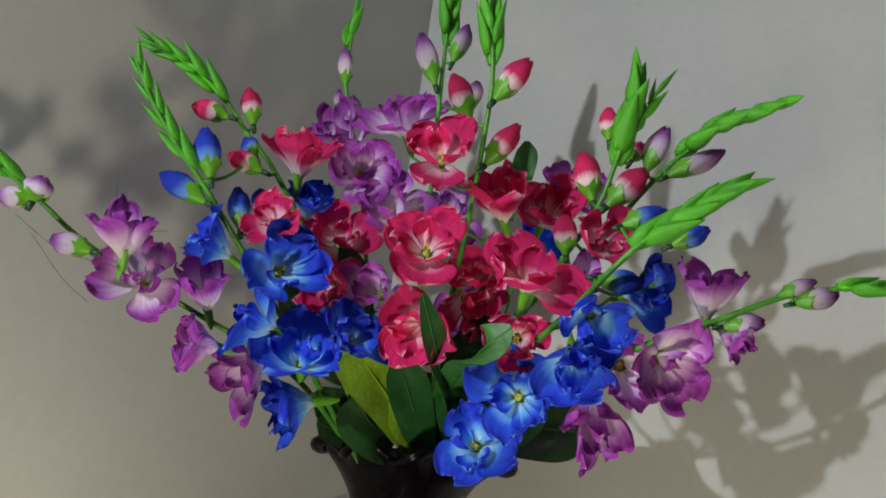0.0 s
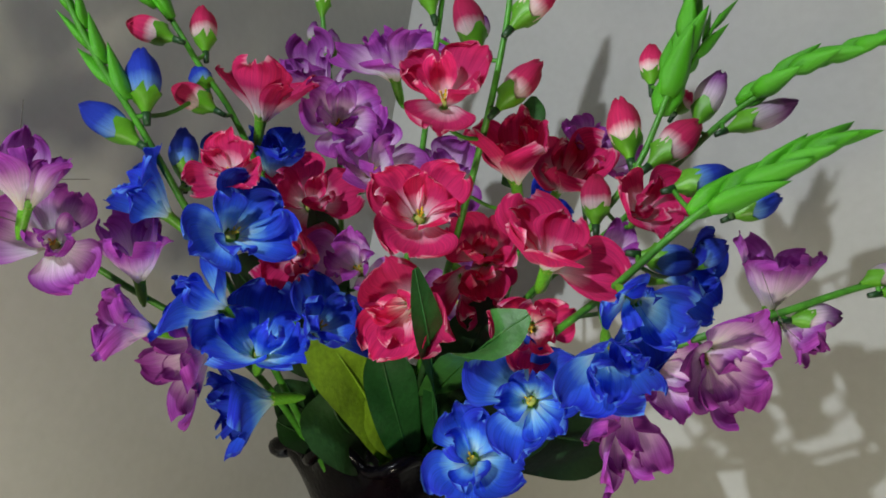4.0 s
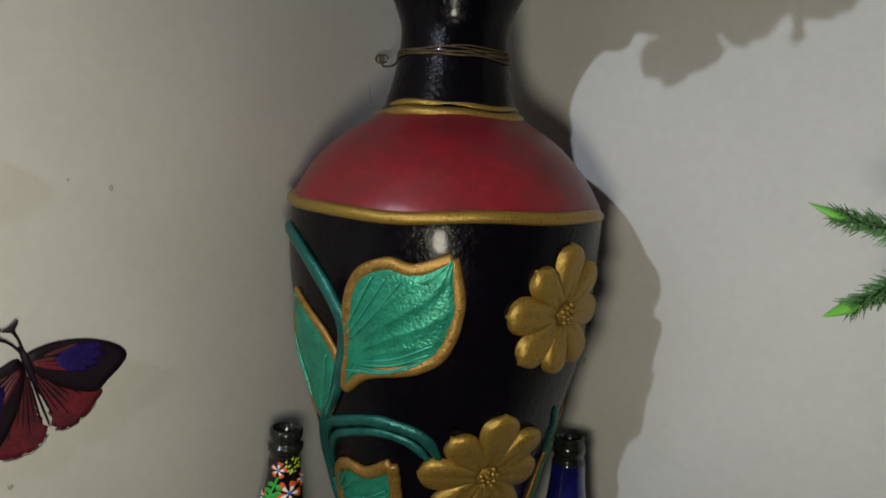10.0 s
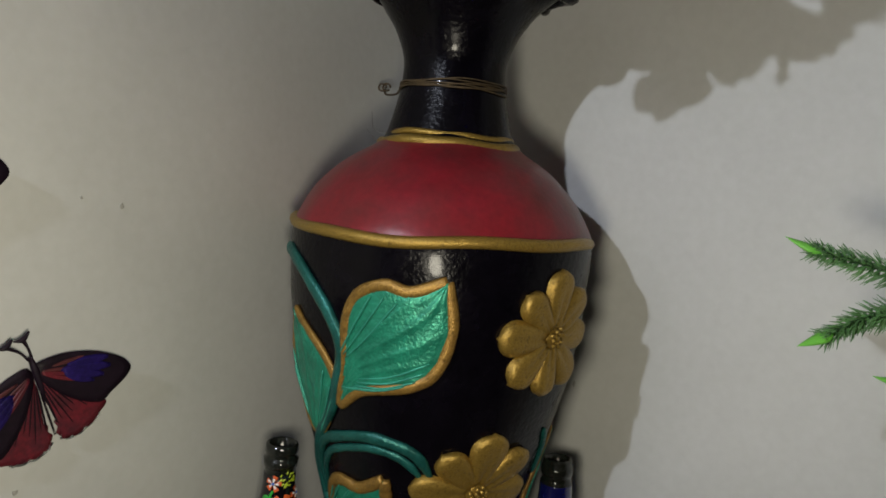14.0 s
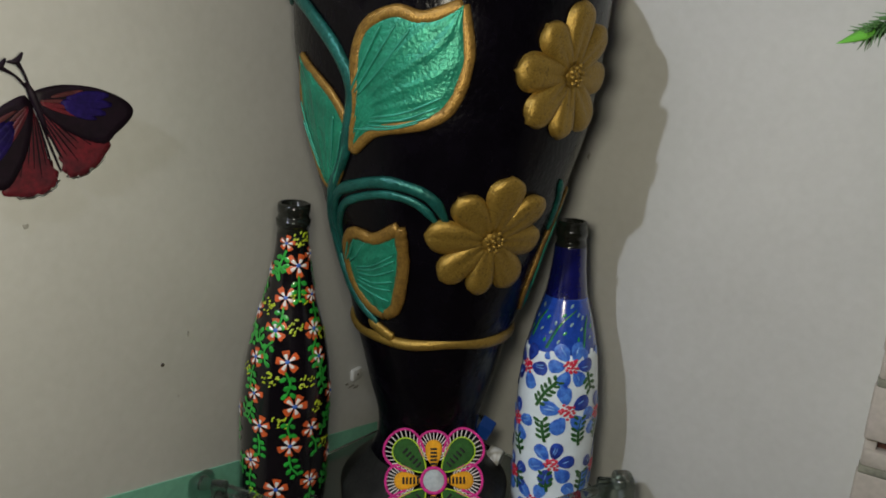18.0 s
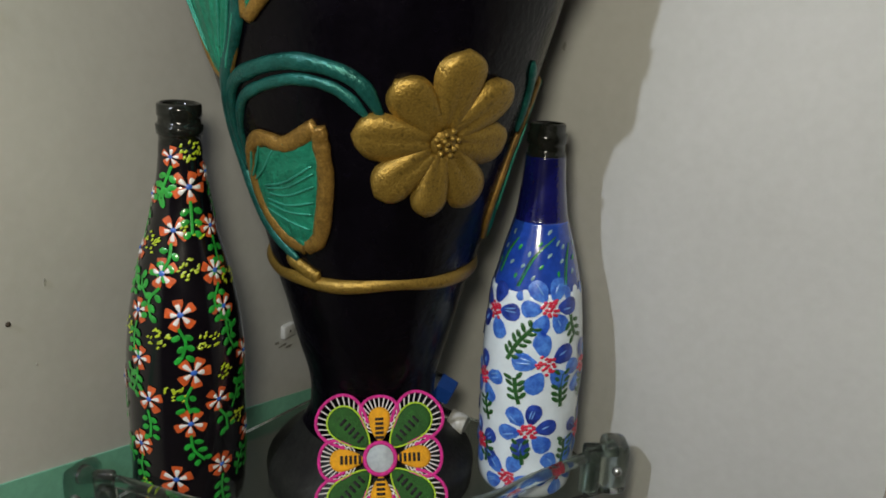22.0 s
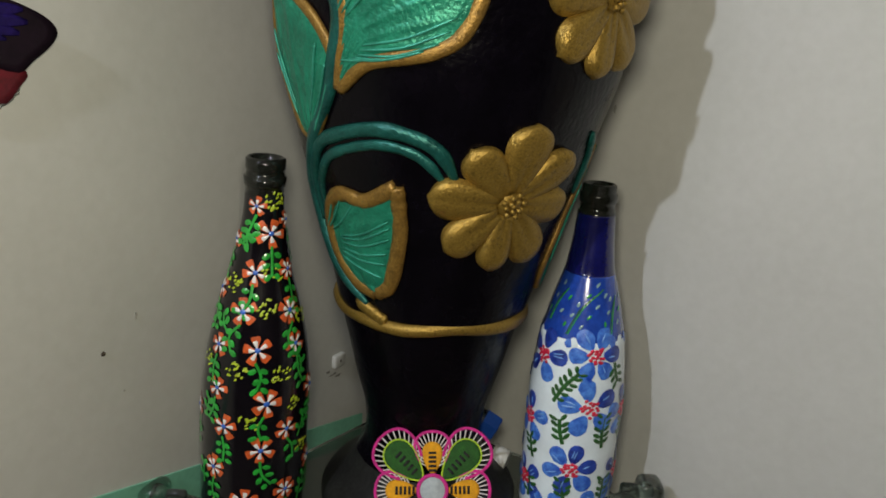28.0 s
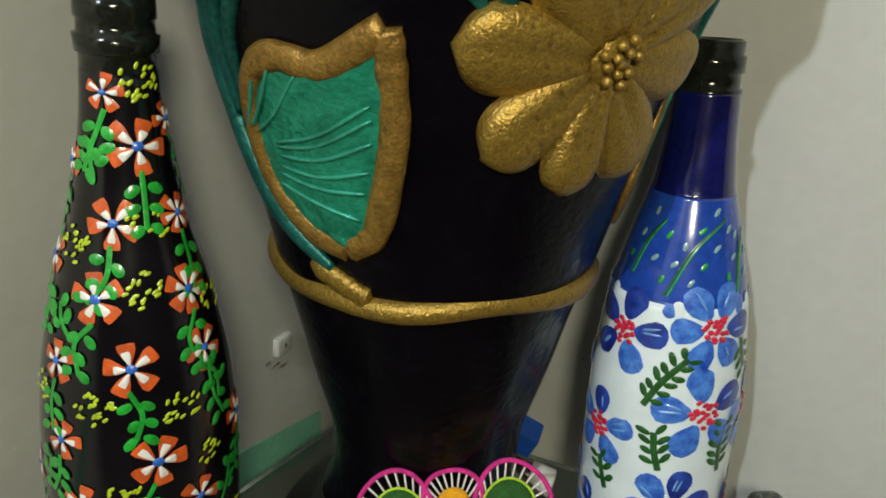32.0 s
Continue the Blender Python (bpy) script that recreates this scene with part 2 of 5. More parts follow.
def piece(name, me, mat, parent=None, label="", m=None):
    """Links a mesh as one object under a thing or a part."""
    ob = new(name, me)
    if mat and not me.materials:
        me.materials.append(mat)
    if parent:
        ob.parent = parent
    if m is not None:
        ob.matrix_basis = m
    if label:
        ob["label"] = label
    return ob


def part(name, bm, mat, parent, label="", smooth=True):
    me = bpy.data.meshes.new(name)
    bm.to_mesh(me)
    bm.free()
    if smooth:
        me.polygons.foreach_set("use_smooth", [True] * len(me.polygons))
    return piece(name, me, mat, parent, label)


def box(x0, x1, y0, y1, z0, z1, bevel=0.0, segments=2):
    bm = bmesh.new()
    bmesh.ops.create_cube(bm, size=1)
    for v in bm.verts:
        v.co = Vector(((x0, x1)[v.co.x > 0], (y0, y1)[v.co.y > 0], (z0, z1)[v.co.z > 0]))
    if bevel:
        bmesh.ops.bevel(bm, geom=bm.edges[:], offset=bevel, segments=segments, affect="EDGES", profile=0.5)
    return bm


def grid_faces(rows, cols, wrap=False):
    out = []
    for i in range(rows - 1):
        for j in range(cols if wrap else cols - 1):
            k = (j + 1) % cols
            out.append((i * cols + j, i * cols + k, (i + 1) * cols + k, (i + 1) * cols + j))
    return out


def smooth_line(points, n):
    """n points on a Catmull-Rom curve through the given ones."""
    p = [np.array(q, float) for q in points]
    p = [2 * p[0] - p[1]] + p + [2 * p[-1] - p[-2]]
    seg = len(p) - 3
    out = []
    for i in range(n):
        u = i / (n - 1) * seg
        k = min(int(u), seg - 1)
        u -= k
        a, b, c, d = p[k:k + 4]
        out.append(0.5 * (2 * b + (c - a) * u + (2 * a - 5 * b + 4 * c - d) * u * u + (3 * b - a - 3 * c + d) * u ** 3))
    return out


def tube(points, radius, sides=8, closed=False):
    """Verts and faces of a round bar along points; radius: a number or one for each point."""
    pts = [Vector(p) for p in points]
    n = len(pts)
    rad = radius if hasattr(radius, "__len__") else [radius] * n
    verts, up = [], Vector((0.13, 0.21, 0.97))
    for i, p in enumerate(pts):
        a, b = (pts[i - 1], pts[(i + 1) % n]) if closed else (pts[max(i - 1, 0)], pts[min(i + 1, n - 1)])
        d = (b - a).normalized()
        u = (up - d * up.dot(d))
        u = u.normalized() if u.length > 1e-4 else d.orthogonal().normalized()
        up = u
        w = d.cross(u)
        for k in range(sides):
            an = 2 * math.pi * k / sides
            verts.append(p + (u * math.cos(an) + w * math.sin(an)) * rad[i])
    faces = grid_faces(n, sides, True)
    if closed:
        o = (n - 1) * sides
        faces += [(o + j, o + (j + 1) % sides, (j + 1) % sides, j) for j in range(sides)]
    else:
        faces += [tuple(range(sides))[::-1], tuple((n - 1) * sides + k for k in range(sides))]
    return verts, faces


def lathe(profile, steps=96, bulge=None):
    """A turned surface from (z, radius) rings."""
    verts = []
    for z, r in profile:
        for k in range(steps):
            a = 2 * math.pi * k / steps
            dr, dz = bulge(a, z) if bulge else (0, 0)
            verts.append(((r + dr) * math.sin(a), -(r + dr) * math.cos(a), z + dz))
    return verts, grid_faces(len(profile), steps, True)


def joined(*meshes):
    verts, faces = [], []
    for v, f in meshes:
        o = len(verts)
        verts += list(v)
        faces += [tuple(i + o for i in q) for q in f]
    return verts, faces


# ---- the room ----
C = Vector((-0.0519, 0.1939, 0))            # the corner
RD = Vector((0.865, -0.502, 0))           # along the right-hand wall, away from the corner
LD = Vector((-0.502, -0.865, 0))          # along the other wall
ROOM, HIGH, THICK = 5.5, 3.0, 0.12


def slab(name, corners, normal, thick, mat, label, category):
    """A flat wall, floor or ceiling; thickness goes away from the room."""
    n = Vector(normal).normalized() * thick
    v = [Vector(c) for c in corners]
    verts = v + [p - n for p in v]
    faces = [(0, 1, 2, 3), (7, 6, 5, 4)] + [(i, i + 4, (i + 1) % 4 + 4, (i + 1) % 4) for i in range(4)]
    me = mesh_from(name, verts, faces, smooth=False)
    bm = bmesh.new()
    bm.from_mesh(me)
    bmesh.ops.recalc_face_normals(bm, faces=bm.faces)
    bm.to_mesh(me)
    bm.free()
    ob = piece(name, me, mat)
    return tagged(ob, label, category, kind="structure")


def up(p, z):
    return Vector((p.x, p.y, z))


P0, P1, P2, P3 = C, C + RD * ROOM, C + RD * ROOM + LD * ROOM, C + LD * ROOM
slab("wall_east", [up(P0, 0), up(P1, 0), up(P1, HIGH), up(P0, HIGH)], LD, THICK, CREAM, "cream painted plaster wall behind the vase", "wall")
slab("wall_west", [up(P0, 0), up(P3, 0), up(P3, HIGH), up(P0, HIGH)], RD, THICK, CREAM, "cream painted plaster wall with pinned butterflies", "wall")
slab("wall_south", [up(P1, 0), up(P2, 0), up(P2, HIGH), up(P1, HIGH)], -RD, THICK, TAN, "plain tan wall of the room", "wall")
slab("wall_north", [up(P3, 0), up(P2, 0), up(P2, HIGH), up(P3, HIGH)], -LD, THICK, TAN, "plain tan wall across the room", "wall")
slab("floor", [up(P0, 0), up(P1, 0), up(P2, 0), up(P3, 0)], (0, 0, 1), THICK, FLOOR, "brown cement floor", "floor")
slab("ceiling", [up(P0, HIGH), up(P1, HIGH), up(P2, HIGH), up(P3, HIGH)], (0, 0, -1), THICK, CEIL, "cream painted ceiling", "ceiling")


def on_left(s, z, off=0.0):
    """A place on the left wall: metres from the corner, height over the shelf."""
    return C + LD * s + RD * off + Vector((0, 0, SHELF + z))


def on_right(s, z, off=0.0):
    return C + RD * s + LD * off + Vector((0, 0, SHELF + z))


# turquoise band painted along the wall beside the shelf
band = []
for off in (0.0, 0.0015):
    band += [on_left(0.02, -0.020, off), on_left(0.9, 0.186, off), on_left(0.9, 0.150, off), on_left(0.02, -0.056, off)]
tagged(piece("trim", mesh_from("trim", band, [(4, 5, 6, 7), (0, 4, 7, 3), (1, 0, 3, 2), (0, 1, 5, 4), (3, 7, 6, 2), (1, 2, 6, 5)], smooth=False), TURQ),
       "turquoise painted band along the wall", "trim", kind="structure")

# ---- the vase ----
AXIS = (0.002, 0.014)  # where the vase stands
PROFILE = [(0.0000, 0.0782), (0.0181, 0.0794), (0.0323, 0.0606), (0.0541, 0.0463), (0.0723, 0.0457), (0.0915, 0.0479), (0.1181, 0.0551), (0.1555, 0.0650), (0.1752, 0.0705), (0.2066, 0.0782), (0.2552, 0.0904), (0.3038, 0.1055), (0.3526, 0.1175), (0.4010, 0.1234), (0.4397, 0.1259), (0.4639, 0.1256), (0.4787, 0.1179), (0.4940, 0.1087), (0.5152, 0.0881), (0.5277, 0.0683), (0.5344, 0.0551), (0.5572, 0.0485), (0.5796, 0.0434), (0.6023, 0.0423), (0.6248, 0.0505), (0.6398, 0.0607), (0.6519, 0.0694), (0.6640, 0.0780)]
PZ, PR = [p[0] for p in PROFILE], [p[1] for p in PROFILE]


def vr(z):
    """The vase's radius at a height, a little smoothed."""
    return float(np.mean(np.interp([z - 0.006, z - 0.003, z, z + 0.003, z + 0.006], PZ, PR)))


def on_vase(deg, z, h=0.0):
    a, r = radians(deg), vr(z) + h
    return Vector((r * math.sin(a), -r * math.cos(a), z))


def turned(z0, z1, n, inset=0.0):
    return [(z, vr(z) - inset) for z in np.linspace(z0, z1, n)]


vase = thing("vase", "tall black earthen vase with gold and green relief", "vase", place=(AXIS[0], AXIS[1], SHELF))


def dents(a, z):
    return 0.0012 * noise.noise(Vector((3 * math.sin(a), 3 * math.cos(a), z * 22))), 0


v, f = lathe(turned(0.046, 0.4638, 84), 128, dents)
piece("body", mesh_from("body", v, f), BLACK, vase, "glossy black painted belly")
v, f = lathe([(0.0, 0.02)] + turned(0.0, 0.046, 14), 128, dents)
piece("foot", mesh_from("foot", v, f), DUSTY, vase, "dusty black spreading foot")
v, f = lathe(turned(0.462, 0.536, 24), 128, dents)
piece("shoulder", mesh_from("shoulder", v, f), RED, vase, "dull red domed shoulder")


def frill(a, z):
    """Scallops of the rim, with a lobe that rolls down at either side."""
    w = max(0.0, (z - 0.640) / 0.025) ** 1.5
    s = math.sin(9 * a + 0.6 + 0.5 * math.sin(2 * a))
    side = math.exp(-((math.sin(a) + 1) / 0.16) ** 2) + math.exp(-((math.sin(a) - 1) / 0.16) ** 2)
    return w * (0.0055 * s + 0.003 * math.sin(a) + 0.001 * side), -w * (0.0058 * (1 - 0.65 * side) * math.cos(9 * a + 0.9) + 0.0030 * side)


neck = turned(0.534, 0.662, 48)
lip = [(0.6660, 0.0801), (0.6672, 0.0808), (0.6672, 0.0785), (0.664, 0.0750)] + [(z, vr(z) - 0.005) for z in np.linspace(0.655, 0.55, 26)] + [(0.549, 0.001)]
v, f = lathe(neck + lip, 144, frill)
piece("neck", mesh_from("neck", v, f), BLACK, vase, "black flared neck with a frilled rim")


roll = []
for k in range(180):
    a = 2 * math.pi * k / 180
    dr, dz = frill(a, 0.6645)
    r = 0.0811 + 1.05 * dr
    roll.append((r * math.sin(a), -r * math.cos(a), 0.6640 + 1.1 * dz))
v, f = tube(roll, [0.0046 + 0.0008 * math.sin(9 * k * 2 * math.pi / 180 + 0.6) + 0.0022 * max(0.0, abs(math.sin(2 * math.pi * k / 180)) - 0.94) / 0.06 for k in range(180)], 10, True)
piece("rim_roll", mesh_from("rim_roll", v, f), BLACK, vase, "rolled scalloped black rim")


def gold_ring(z, r, thick, wob, name="gold_band"):
    pts = []
    for k in range(120):
        a = 2 * math.pi * k / 120
        rr = 1.02 * r + 0.001 * math.sin(5 * a + z * 90)
        pts.append((rr * math.sin(a), -rr * math.cos(a), z + wob * math.sin(3 * a + z * 40) + 0.5 * wob * math.sin(7 * a)))
    v, f = tube(pts, thick, 10, True)
    return piece(name, mesh_from(name, v, f), GOLD, vase, "raised gold painted band")


gold_ring(0.4625, 0.1215, 0.0048, 0.0016)
gold_ring(0.5330, 0.0548, 0.0050, 0.0010)
gold_ring(0.5402, 0.0505, 0.0030, 0.0010)
gold_ring(0.1752, 0.0675, 0.0052, 0.0014)


def relief_bar(name, line, radius, mat, parent, lift=0.4, n=60, label="", taper=True, flat=0.62):
    pts, rad = [], []
    for i, (d, z) in enumerate(smooth_line(line, n)):
        u = i / (n - 1)
        pts.append(on_vase(d, z, radius * lift))
        k = min(1.0, 0.45 + 5 * u, 0.45 + 5 * (1 - u)) if taper else 1.0
        rad.append(radius * k * (1 + 0.12 * noise.noise(Vector((u * 14, d * 0.1, z * 30)))))
    v, f = tube(pts, rad, 10)
    low = []
    for p in v:
        near = vr(p.z)
        k = (near + flat * (math.hypot(p.x, p.y) - near)) / math.hypot(p.x, p.y)
        low.append((p.x * k, p.y * k, p.z))
    return piece(name, mesh_from(name, low, f), mat, parent, label)


def relief_leaf(edge_a, edge_b, label, rim=0.0046, fan=(0, 0), count=9):
    """A modelled leaf between two edges that run from its base to its tip, with a gold rim and veins that fan out from one spot."""
    a, b = smooth_line(edge_a, 34), smooth_line(edge_b, 34)
    verts, cols = [], 61
    wide = [math.atan2(z - fan[1], (d - fan[0]) / 57.3 * vr(z)) for e in (a, b) for d, z in e[4:30]]
    lo, hi = min(wide), max(wide)
    for i in range(34):
        for j in range(cols):
            w = j / (cols - 1)
            d, z = a[i] * (1 - w) + b[i] * w
            along = i / 33
            reach = math.hypot(z - fan[1], (d - fan[0]) / 57.3 * vr(z))
            turn = (math.atan2(z - fan[1], (d - fan[0]) / 57.3 * vr(z)) - lo) / (hi - lo + 1e-6) + 0.8 * reach * math.sin(3 * along)
            vein = 0.0008 * (0.5 + 0.5 * math.cos(2 * math.pi * count * turn)) ** 4 * min(1.0, reach / 0.02)
            vein += 0.0006 * noise.noise(Vector((w * 9, along * 5, edge_a[0][0])))
            h = 0.0024 * max(0.0, math.sin(math.pi * w)) ** 0.35 + vein * max(0.0, math.sin(math.pi * w)) ** 0.3
            verts.append(on_vase(d, z, 0.0015 + h))
    leaf_ob = piece("relief_leaf", mesh_from("relief_leaf", verts, grid_faces(34, cols)), TEAL, vase, label)
    f0 = np.array(fan, float)
    for k in range(count):
        u = (k + 0.5) / count
        end = np.array(b[int(8 + 24 * u)]) if u < 0.62 else np.array(a[int(30 - 26 * (u - 0.62))])
        start, end = f0 + (end - f0) * 0.33, f0 + (end - f0) * 0.90
        mid = (start + end) / 2 + np.array((0.0, -0.0035 * math.sin(math.pi * u)))
        relief_bar("vein", [start, mid, end], 0.0008, VEIN, leaf_ob, 5.2, 16, flat=1.0)
    for e in (edge_a, edge_b):
        relief_bar("gold_edge", e, rim, BRONZE, leaf_ob, 0.5, label="tarnished gold leaf edge", taper=False)
    return leaf_ob


def relief_flower(deg, z, size, turn, count=8):
    flower = piece("relief_flower", mesh_from("relief_flower", *lathe_disc(deg, z, size * 0.2, 0.005)), GOLD, vase, "gold painted modelled flower")
    r0 = vr(z)
    for k in range(count):
        an = radians(turn + 360 / count * k)
        verts, rows, cols = [], 26, 13
        ln = size * (1 + 0.07 * math.sin(k * 2.3))
        for i in range(rows):
            u = math.sin(0.5 * math.pi * i / (rows - 1)) ** 1.1
            wd = ln * (0.11 + 0.235 * u ** 0.8) * max(0.0, 1 - max(0.0, (u - 0.52) / 0.481) ** 2.2) ** 0.5
            for j in range(cols):
                w = 2 * j / (cols - 1) - 1
                lx = ln * (0.12 + 0.86 * u - 0.03 * w * w * u) * math.cos(an) - w * wd * math.sin(an)
                lz = ln * (0.12 + 0.86 * u - 0.03 * w * w * u) * math.sin(an) + w * wd * math.cos(an)
                h = 0.0088 * (1 - abs(w) ** 2.6) ** 0.5 * (0.40 + 0.60 * u ** 0.7) * max(0.0, 1 - max(0.0, (u - 0.72) / 0.282) ** 2.4) ** 0.5 - 0.002 * (1 - abs(w)) ** 4 * (1 - u)
                verts.append(on_vase(deg + math.degrees(lx / r0), z + lz, h if 0 < i < rows - 1 else -0.001))
        piece("petal", mesh_from("petal", verts, grid_faces(rows, cols)), GOLD, flower)
    for k in range(12):
        an, rr = k * 2.4, size * 0.046 * math.sqrt(k)
        d2, z2 = deg + math.degrees(rr * math.cos(an) / r0), z + rr * math.sin(an)
        c = on_vase(d2, z2, 0.006)
        bm = bmesh.new()
        bmesh.ops.create_icosphere(bm, subdivisions=2, radius=size * 0.037, matrix=Matrix.Translation(c))
        part("bead", bm, GOLD, flower)
    return flower


def lathe_disc(deg, z, size, h):
    verts = [on_vase(deg, z, h)]
    for ring in (0.5, 0.8, 1.0):
        for k in range(16):
            a = 2 * math.pi * k / 16
            verts.append(on_vase(deg + math.degrees(size * ring * math.cos(a) / vr(z)), z + size * ring * math.sin(a), h * (1 - ring ** 3)))
    faces = [(0, 1 + k, 1 + (k + 1) % 16) for k in range(16)]
    for r in range(2):
        faces += [(1 + r * 16 + k, 17 + r * 16 + k, 17 + r * 16 + (k + 1) % 16, 1 + r * 16 + (k + 1) % 16) for k in range(16)]
    return verts, faces


relief_bar("stem", [(-80.0, 0.4360), (-70.0, 0.4425), (-58.0, 0.4355), (-47.5, 0.4219), (-36.9, 0.4005), (-31.8, 0.3728), (-38.3, 0.3311), (-53.9, 0.2934), (-65.0, 0.2620), (-64.0, 0.2320), (-51.5, 0.2045), (-36.0, 0.1885)],
           0.0055, STEMTEAL, vase, label="pearly green modelled stem", n=120)
relief_bar("stem", [(-62.0, 0.2420), (-59.5, 0.2690), (-50.5, 0.2935), (-37.3, 0.3052), (-21.7, 0.3119), (-9.4, 0.3091), (-1.3, 0.3013), (4.6, 0.2846)], 0.0046, STEMTEAL, vase, label="pearly green modelled stem")
relief_bar("stem", [(-57.5, 0.2500), (-54.5, 0.2690), (-46.5, 0.2865), (-36.0, 0.2960), (-22.0, 0.3025), (-11.5, 0.3005), (-5.0, 0.2940), (0.5, 0.2835)], 0.0034, STEMTEAL, vase, label="pearly green modelled stem")
relief_bar("stem", [(60.0, 0.3140), (66.0, 0.2950), (70.0, 0.2700)], 0.0036, STEMTEAL, vase, label="pearly green modelled stem")
relief_leaf([(-33.8, 0.3332), (-30.7, 0.3646), (-29.6, 0.3975), (-25.5, 0.4191), (-15.9, 0.4295), (-6.6, 0.4265), (4.7, 0.4357)],
            [(-33.8, 0.3332), (-22.6, 0.3493), (-5.2, 0.3578), (3.3, 0.3712), (7.3, 0.4019), (4.7, 0.4357)], "green relief leaf with gold edge", fan=(-38.2, 0.3478))
relief_leaf([(-50.2, 0.2985), (-58.0, 0.3050), (-64.5, 0.3320), (-65.0, 0.3660), (-60.0, 0.3965)], [(-50.2, 0.2985), (-39.9, 0.3242), (-34.8, 0.3480), (-42.3, 0.3725), (-60.7, 0.3965)],
            "narrow green relief leaf with gold edge", 0.0038, (-51.5, 0.2916), 6)
relief_leaf([(-28.5, 0.1993), (-41.3, 0.2050), (-51.8, 0.2226), (-53.2, 0.2442), (-48.5, 0.2590), (-40.2, 0.2660), (-29.1, 0.2647), (-16.1, 0.2772)],
            [(-28.5, 0.1993), (-20.7, 0.2093), (-15.6, 0.2415), (-15.3, 0.2633), (-16.1, 0.2772)], "heart shaped green relief leaf with gold edge", 0.0054, (-58.5, 0.2261))
relief_leaf([(76.0, 0.1960), (71.0, 0.2120), (74.0, 0.2440), (79.0, 0.2750), (86.0, 0.3000)], [(76.0, 0.1960), (90.0, 0.2150), (102.0, 0.2500), (98.0, 0.2800), (86.0, 0.3000)], "green relief leaf with gold edge", 0.0036, (76, 0.188), 5)
relief_bar("gold_drop", [(-43.6, 0.1889), (-35.0, 0.1841), (-28.7, 0.1802), (-24.5, 0.1778)], 0.0048, GOLD, vase, label="gold painted stem end")
relief_flower(26.1, 0.2697, 0.051, 40)
relief_flower(46.7, 0.3945, 0.0505, 43)

# wire round the neck, tied back to the wall
tie = thing("tie_wire", "rusty wire tied round the vase's neck", "wire", place=(AXIS[0], AXIS[1], SHELF))
for dz, ph in ((0.0, 0.0), (0.0022, 1.3), (-0.0018, 2.6), (0.0038, 0.4), (0.0009, 3.6), (-0.0006, 5.0)):
    pts = []
    for k in range(64):
        a = 2 * math.pi * k / 64
        z = 0.5796 + dz + 0.0014 * math.sin(2 * a + ph) + 0.0006 * math.sin(5 * a + 2 * ph)
        r = vr(z) + 0.0011
        pts.append((r * math.sin(a), -r * math.cos(a), z))
    v, f = tube(pts, 0.0006, 6, True)
    piece("strand", mesh_from("strand", v, f), WIRE, tie)
v, f = tube(smooth_line([(-0.0425, -0.012, 0.578), (-0.05, 0.03, 0.577), (-0.062, 0.085, 0.581), (-0.071, 0.118, 0.585), (-0.0725, 0.124, 0.59)], 24), 0.0011, 6)
piece("tail", mesh_from("tail", v, f), WIRE, tie, "loose twisted wire end")
for k, (a, b) in enumerate((((-0.0725, 0.124, 0.59), (-0.077, 0.119, 0.593)), ((-0.0725, 0.124, 0.59), (-0.069, 0.12, 0.594)))):
    m = (Vector(a) + Vector(b)) / 2
    pts = [m + Vector((0.0038 * math.cos(t), 0.002 * math.sin(t), 0.0038 * math.sin(t))) for t in np.linspace(0, 5.6, 14)]
    v, f = tube(pts, 0.0010, 6)
    piece("loop", mesh_from("loop", v, f), WIRE, tie)

